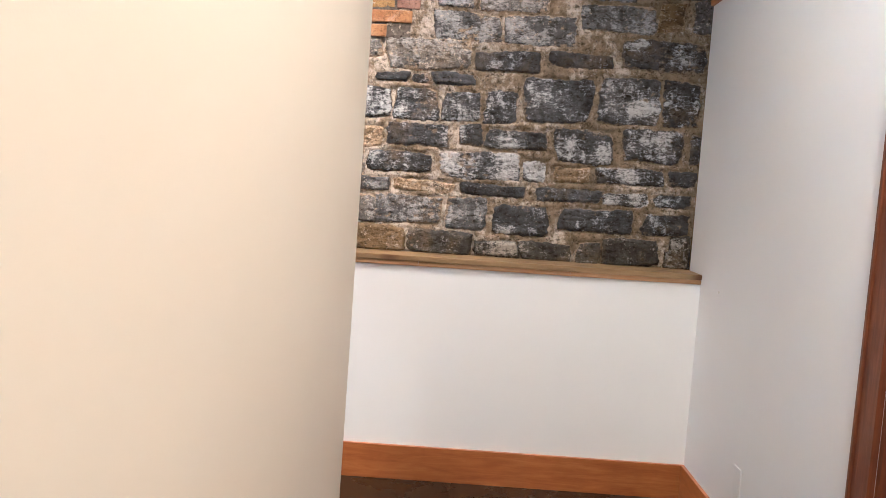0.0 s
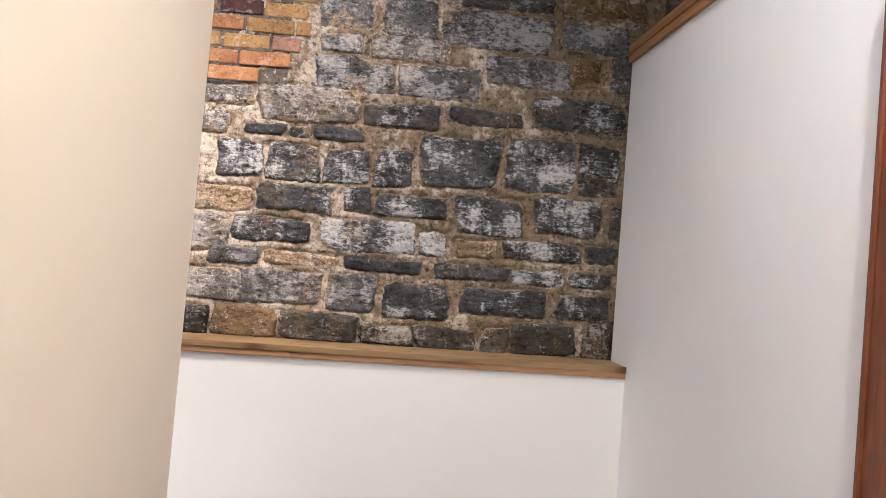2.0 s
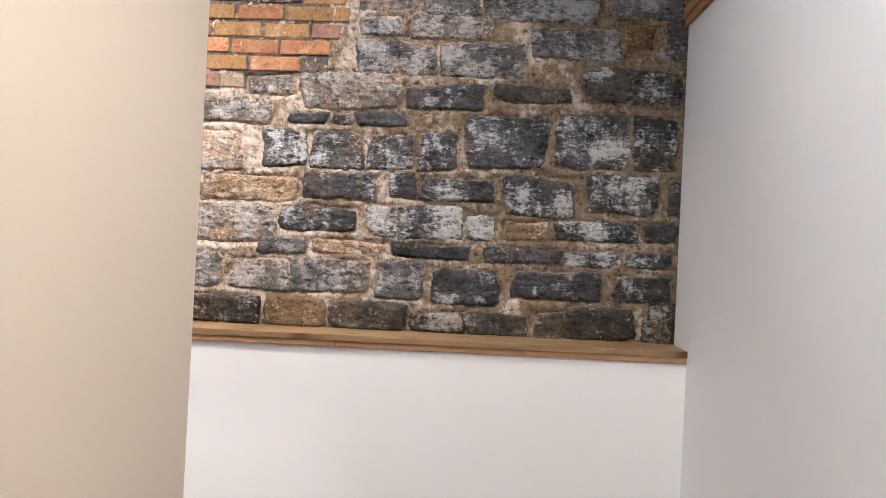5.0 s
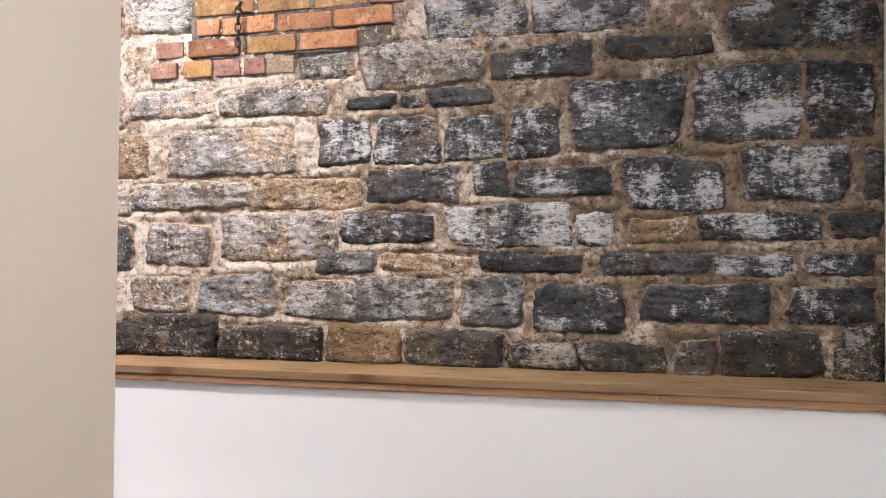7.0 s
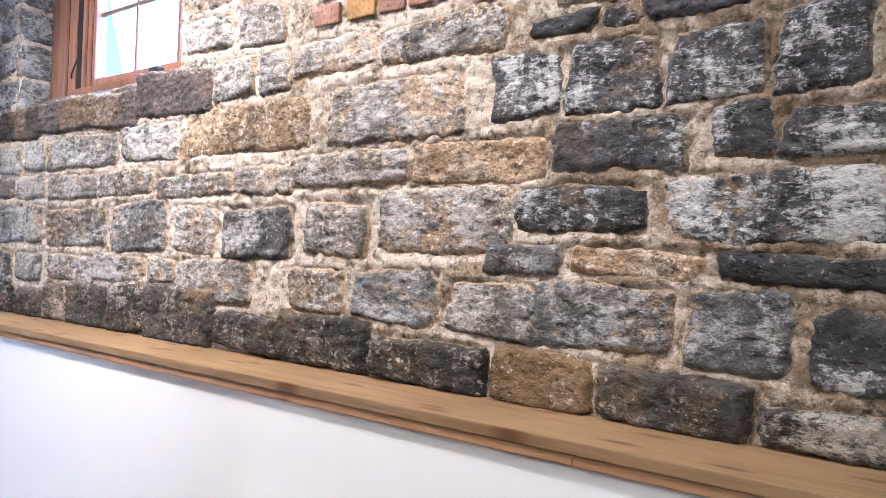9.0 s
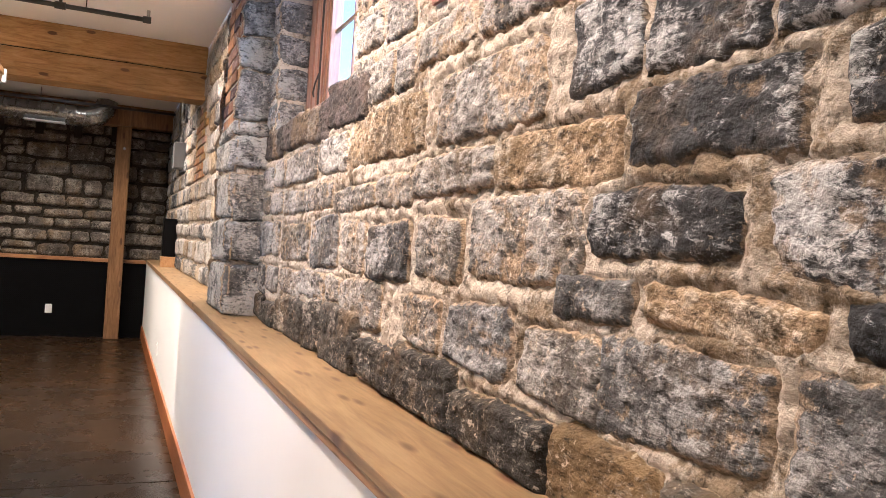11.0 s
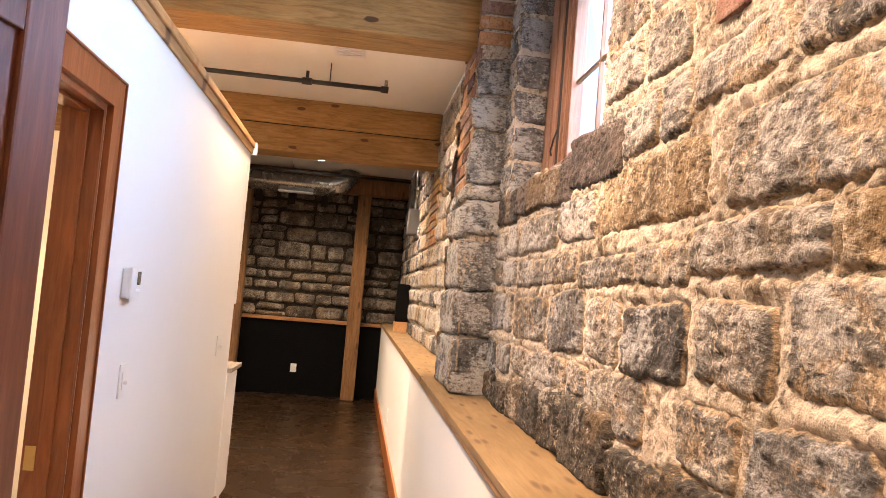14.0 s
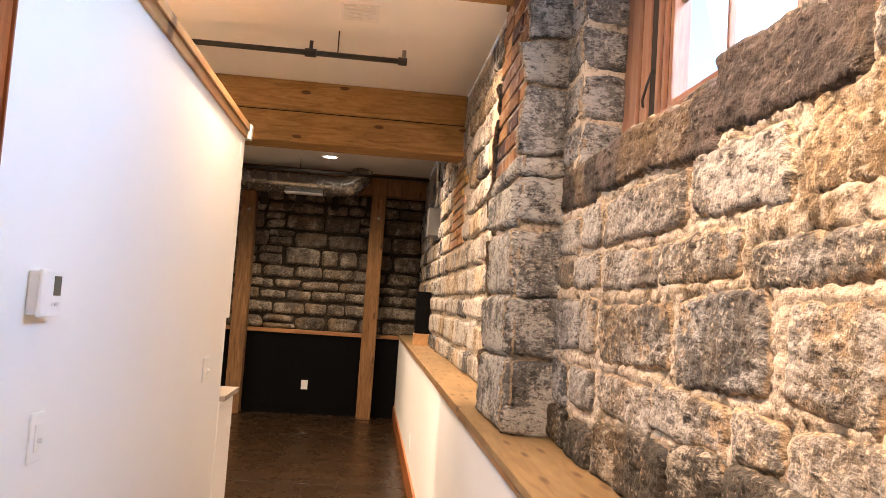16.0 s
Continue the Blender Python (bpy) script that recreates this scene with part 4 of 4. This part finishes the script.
# short rusty chain hung from a hook in the bricks
chain = thing("chain", "short rusty iron chain hanging from a wall hook", "chain")
part("hook", tube([(-0.865, WALL_Y + 0.02, 2.345), (-0.865, WALL_Y - 0.03, 2.345), (-0.845, WALL_Y - 0.045, 2.36)], 0.006, 8), "black_iron", chain)
for k in range(5):
    bm = bmesh.new()
    sides, ring = 12, 6
    vs = []
    for i in range(sides):
        a = 2 * math.pi * i / sides
        row = []
        for j in range(ring):
            b = 2 * math.pi * j / ring
            r = 1 + 0.28 * math.cos(b)
            row.append(bm.verts.new((0.0095 * math.cos(a) * r, 0.0042 * math.sin(b), 0.017 * math.sin(a) * r)))
        vs.append(row)
    for i in range(sides):
        for j in range(ring):
            bm.faces.new((vs[i][j], vs[(i + 1) % sides][j], vs[(i + 1) % sides][(j + 1) % ring], vs[i][(j + 1) % ring]))
    link = part("chain_link", bm, "black_iron", chain, smooth=True)
    link.matrix_basis = pose(-0.862, WALL_Y - 0.036, 2.33 - k * 0.027, 0, random.uniform(-12, 12), 90 * (k % 2) + 20)

# ---- pilaster ----
PX0, PX1, PY = -4.06, -3.46, 3.80
pil = structure("pilaster", block(PX0 + 0.017, PY + 0.019, LEDGE_Z, PX1 - 0.017, 4.2, CEIL, 0.03, 4), "mortar", "projecting stone pilaster, dark and chalky, brick above", "pilaster")
z = LEDGE_Z
for k, h in enumerate((0.27, 0.22, 0.26, 0.17, 0.07, 0.26, 0.17, 0.20)):
    name = "stone_pier"
    if z + h < 2.12:
        lay_stone(pil, PX0, PX1, z, z + h - 0.008, name, pose(0, PY + 0.010, 0), 0.012, -0.02, 0.030)
        front_top = z + h
    lay_stone(pil, PY, WALL_Y + 0.03, z, z + h - 0.008, name, pose(PX1 - 0.010, 0, 0, 0, 0, 90), 0.010, -0.02, 0.030)
    lay_stone(pil, -WALL_Y - 0.03, -PY, z, z + h - 0.008, name, pose(PX0 + 0.010, 0, 0, 0, 0, -90), 0.03, -0.02, 0.018)
    z += h
low, z = z, front_top
while z < CEIL - 0.07:
    for m, x0, x1 in ((pose(0, PY + 0.024, 0), PX0, PX1 - 0.03), (pose(PX1 - 0.012, 0, 0, 0, 0, 90), PY, WALL_Y)):
        if x0 == PY and z < low - 0.01:
            continue
        x = x0
        while x < x1 - 0.05:
            w = min(0.205, x1 - x)
            lay_brick(pil, x, x + w, z + 0.003, z + 0.065, random.choice(("orange", "dark_orange", "orange", "red", "purple")), 0.0, m)
            x += w + 0.012
    z += 0.0755

# ---- stone wall beyond the pilaster ----
beyond = structure("wall_north_beyond", rough_sheet(FAR_X, 1.0, -4.0, CEIL, 0.04, 0.012, 9.0), "mortar", "rough stone wall with sandy mortar beyond the pilaster", "wall")
beyond.matrix_basis = pose(0, WALL_Y + 0.002, 0)
part("wall_core", block(FAR_X - 0.4, 0.03, 0, -3.5, 0.29, 3.35), "mortar", beyond)
z = 1.115
while z < 3.1:
    h = random.uniform(0.15, 0.21)
    for a, b in zip(*(lambda j: (j, j[1:]))(random_joints(FAR_X + 0.02, -4.04, 0.24, 0.52))):
        if 2.0 < z < 2.75 and -7.3 < (a + b) / 2 < -6.4:
            continue
        lay_stone(beyond, a, b, z, z + h - 0.022, random.choice(("stone_pale", "stone_brown", "stone_pale", "stone_dark")), None, 0.02, -0.01, 0.034)
    z += h
for k in range(9):
    brick_row(beyond, 2.05 + k * 0.0755, -7.3, -6.45, 0.2, 0.05 * (k % 2), -0.005)
# chalky plaster strip down the corner behind the pilaster
lay_stone(beyond, -4.085, -4.03, 2.01, 2.10, "plaster_white", pose(0, PY - WALL_Y + 0.025, 0), 0.010, 0.0, 0.03)
lay_stone(beyond, -4.085, -4.03, 2.105, 2.19, "plaster_white", pose(0, PY - WALL_Y + 0.03, 0), 0.010, 0.0, 0.03)

# ---- far wall stones ----
z = 1.10
side = pose(FAR_X - 0.016, 0, 0, 0, 0, 90)
while z < 3.12:
    h = random.uniform(0.13, 0.25)
    for a, b in zip(*(lambda j: (j, j[1:]))(random_joints(0.2, 3.96, 0.22, 0.52))):
        if h > 0.19 and random.random() < 0.3:
            zm = z + h * random.uniform(0.4, 0.6)
            lay_stone(far, a, b, z, zm - 0.028, "stone_far", side, 0.025, 0.02, 0.05)
            lay_stone(far, a, b, zm, z + h - 0.028, "stone_far", side, 0.025, 0.02, 0.05)
        else:
            lay_stone(far, a, b, z, z + h - 0.028 - random.uniform(0, 0.02), "stone_far", side, 0.025, 0.02, 0.05)
    z += h

# ---- services under the ceiling ----
duct = thing("duct", "round galvanised spiral ventilation duct with elbow", "duct")
part("duct_run", tube([(-10.62, -3.1, 2.95), (-10.62, 2.86, 2.95), (-10.62, 3.0, 2.99), (-10.62, 3.08, 3.09), (-10.62, 3.10, CEIL)], 0.13, 24), "galvanised", duct, smooth=True)
y = -0.2
while y < 2.85:
    bm = tube([(-10.62, y - 0.006, 2.96), (-10.62, y + 0.006, 2.96)], 0.134, 24)
    part("duct_seam", bm, "galvanised", duct)
    y += 0.14
part("duct_grille", block(-10.60, 2.15, 2.815, -10.46, 2.62, 2.835, 0.003), "white_plastic", duct, "white metal supply grille")


def fire_pipe(name, points, tees, label):
    p = thing(name, label, "pipe")
    part("pipe_run", tube(points, 0.017, 12), "black_iron", p, smooth=True)
    for tx, ty, tz in tees:
        part("tee", tube([(tx, ty - 0.035, tz), (tx, ty + 0.035, tz)], 0.026, 12), "black_iron", p)
        part("sprinkler_head", tube([(tx, ty, tz + 0.015), (tx, ty, tz + 0.075)], 0.012, 10), "black_iron", p)
    return p


pipe = fire_pipe("sprinkler_pipe", [(-5.5, 0.3, 3.045), (-5.5, 3.405, 3.045)], [(-5.5, 2.83, 3.045)], "black iron sprinkler pipe hung below the ceiling")
part("elbow", tube([(-5.5, 3.37, 3.045), (-5.5, 3.425, 3.045)], 0.025, 12), "black_iron", pipe)
part("sprinkler_head", tube([(-5.5, 3.405, 3.05), (-5.5, 3.405, 3.115)], 0.013, 10), "galvanised", pipe)
part("hanger_rod", tube([(-5.5, 2.995, 3.03), (-5.5, 2.995, CEIL)], 0.004, 8), "black_iron", pipe)
pipe = fire_pipe("sprinkler_pipe", [(-10.2, -2.0, 3.06), (-10.2, 3.93, 3.06)], [], "black iron sprinkler pipe in front of the duct")
part("hanger_rod", tube([(-10.2, 2.35, 3.045), (-10.2, 2.35, CEIL)], 0.004, 8), "black_iron", pipe)

vent = thing("ceiling_vent", "small white square ceiling air vent", "vent")
part("frame", block(-5.28, 3.02, CEIL - 0.008, -5.02, 3.24, CEIL - 0.001, 0.002), "white_plastic", vent)
for k in range(5):
    part("slat", block(-5.26 + k * 0.048, 3.04, CEIL - 0.014, -5.23 + k * 0.048, 3.22, CEIL - 0.008, 0.002), "white_plastic", vent)

for x, y, power in DOWNLIGHTS:
    d = thing("downlight", "warm white ceiling downlight, one in view, the others added", "ceiling light", "downlights")
    d.location = (x, y, CEIL)
    part("trim_ring", disc_ring(0.075, 0.10, 0.008), "white_plastic", d)
    part("lens", disc(0.075, -0.004), "lamp_glow", d)
    lamp("downlight_lamp", "SPOT", pose(x, y, CEIL - 0.03), power, WARM, spot_size=radians(122 if x < -9 else 150), spot_blend=0.6, shadow_soft_size=0.07)
# added washers, drawn with the same ring and lens as the downlights
for x, aim, y, power in ADDED_WASHERS:
    d = thing("downlight", "added unseen spotlight tipped to the stone wall", "ceiling light", "downlights")
    d.location = (x, y, CEIL)
    part("trim_ring", disc_ring(0.075, 0.10, 0.008), "white_plastic", d)
    part("lens", disc(0.075, -0.004), "lamp_glow", d)
    lamp("downlight_lamp", "SPOT", look((x, y, CEIL - 0.03), (aim, 3.97, 1.5)), power, AMBER, spot_size=radians(92), spot_blend=0.9, shadow_soft_size=0.07)

# ---- fittings ----
ebox = thing("electrical_box", "grey metal electrical box fixed to the stone wall", "electrical box")
part("body", block(-8.66, 3.83, 2.23, -8.40, 3.95, 2.51, 0.005), "box_grey", ebox)
part("conduit", tube([(-8.46, 3.90, 2.505), (-8.46, 3.90, CEIL)], 0.02, 12), "galvanised", ebox, smooth=True)

stand = thing("wood_block", "squared wooden block standing on the ledge", "block")
part("block", block(-9.05, 3.79, LEDGE_Z, -8.85, 3.955, LEDGE_Z + 0.12, 0.005), "cap_wood_x", stand)
plate = thing("tread_plate_box", "tall black tread-plate box on a wooden block", "box")
part("body", block(-9.04, 3.80, LEDGE_Z + 0.12, -8.87, 3.95, LEDGE_Z + 0.56, 0.004), "tread_plate", plate)

out = thing("wall_outlet", "white electrical outlet plate on black panelling", "outlet")
part("plate", block(FAR_X + 0.03, 2.49, 0.32, FAR_X + 0.037, 2.575, 0.44, 0.003), "white_plastic", out)
for z0 in (0.34, 0.385):
    part("socket", block(FAR_X + 0.037, 2.512, z0, FAR_X + 0.040, 2.553, z0 + 0.035, 0.002), "white_plastic", out)


def switch_plate(name, x, z, label, gangs=1):
    s = thing(name, label, "switch")
    w = 0.036 * gangs + 0.002 * gangs
    part("plate", block(x - w, HALL_Y, z - 0.06, x + w, HALL_Y + 0.007, z + 0.06, 0.003), "white_plastic", s)
    for g in range(gangs):
        gx = x + (g - (gangs - 1) / 2) * 0.046
        part("rocker", block(gx - 0.016, HALL_Y + 0.007, z - 0.033, gx + 0.016, HALL_Y + 0.010, z + 0.033, 0.002), "white_plastic", s)
    part("toggle", block(x - 0.004, HALL_Y + 0.010, z - 0.012, x + 0.004, HALL_Y + 0.022, z + 0.0, 0.002), "white_plastic", s)
    return s


switch_plate("light_switch", -2.72, 1.17, "white light switch plate on the white wall")
switch_plate("light_switch", -4.67, 1.16, "white double light switch plate on the white wall", 2)
th = thing("thermostat", "white wall thermostat with a small grey display", "thermostat")
part("body", block(-2.705, HALL_Y, 1.466, -2.595, HALL_Y + 0.028, 1.568, 0.006), "white_plastic", th)
part("front", block(-2.712, HALL_Y + 0.026, 1.462, -2.588, HALL_Y + 0.036, 1.572, 0.005), "white_plastic", th)
part("display", block(-2.695, HALL_Y + 0.036, 1.512, -2.655, HALL_Y + 0.0375, 1.558), "lcd_grey", th)
for k in range(3):
    part("button", block(-2.693 + k * 0.017, HALL_Y + 0.036, 1.487, -2.683 + k * 0.017, HALL_Y + 0.039, 1.496, 0.001), "white_plastic", th)
out2 = thing("wall_outlet", "white electrical outlet plate low on the partition", "outlet")
part("plate", block(RIGHT_X - 0.007, 3.0, 0.30, RIGHT_X, 3.075, 0.42, 0.003), "white_plastic", out2)

out3 = thing("wall_outlet", "small white outlet plate low on the half wall", "outlet")
part("plate", block(-7.46, 3.729, 0.32, -7.375, 3.735, 0.44, 0.002), "white_plastic", out3)
for z0 in (0.34, 0.385):
    part("socket", block(-7.438, 3.726, z0, -7.397, 3.729, z0 + 0.035, 0.001), "white_plastic", out3)

nail = thing("nail", "small painted-over nail head in the partition", "nail")
part("nail_head", tube([(RIGHT_X + 0.004, 3.462, 1.067), (RIGHT_X - 0.004, 3.462, 1.067)], 0.005, 8), "plaster_white", nail)

# kitchen end beyond the partition
cab = thing("base_cabinet", "white painted base cabinet beyond the partition end", "cabinet")
part("body", block(END_X - 0.44, 1.95, 0.10, END_X - 0.014, HALL_Y + 0.005, 0.945, 0.003), "white_paint", cab)
part("plinth", block(END_X - 0.42, 1.98, 0, END_X - 0.03, HALL_Y - 0.03, 0.10), "white_paint", cab)
top = thing("worktop", "speckled stone worktop on the base cabinet", "worktop")
part("slab", block(END_X - 0.47, 1.93, 0.945, END_X - 0.014, HALL_Y + 0.03, 0.975, 0.004), "worktop", top)
upper = thing("wall_cabinet", "white painted wall cabinet beyond the partition end", "cabinet")
part("body", block(END_X - 0.105, 2.0, 1.40, END_X - 0.014, HALL_Y + 0.001, 2.455, 0.002), "white_paint", upper)
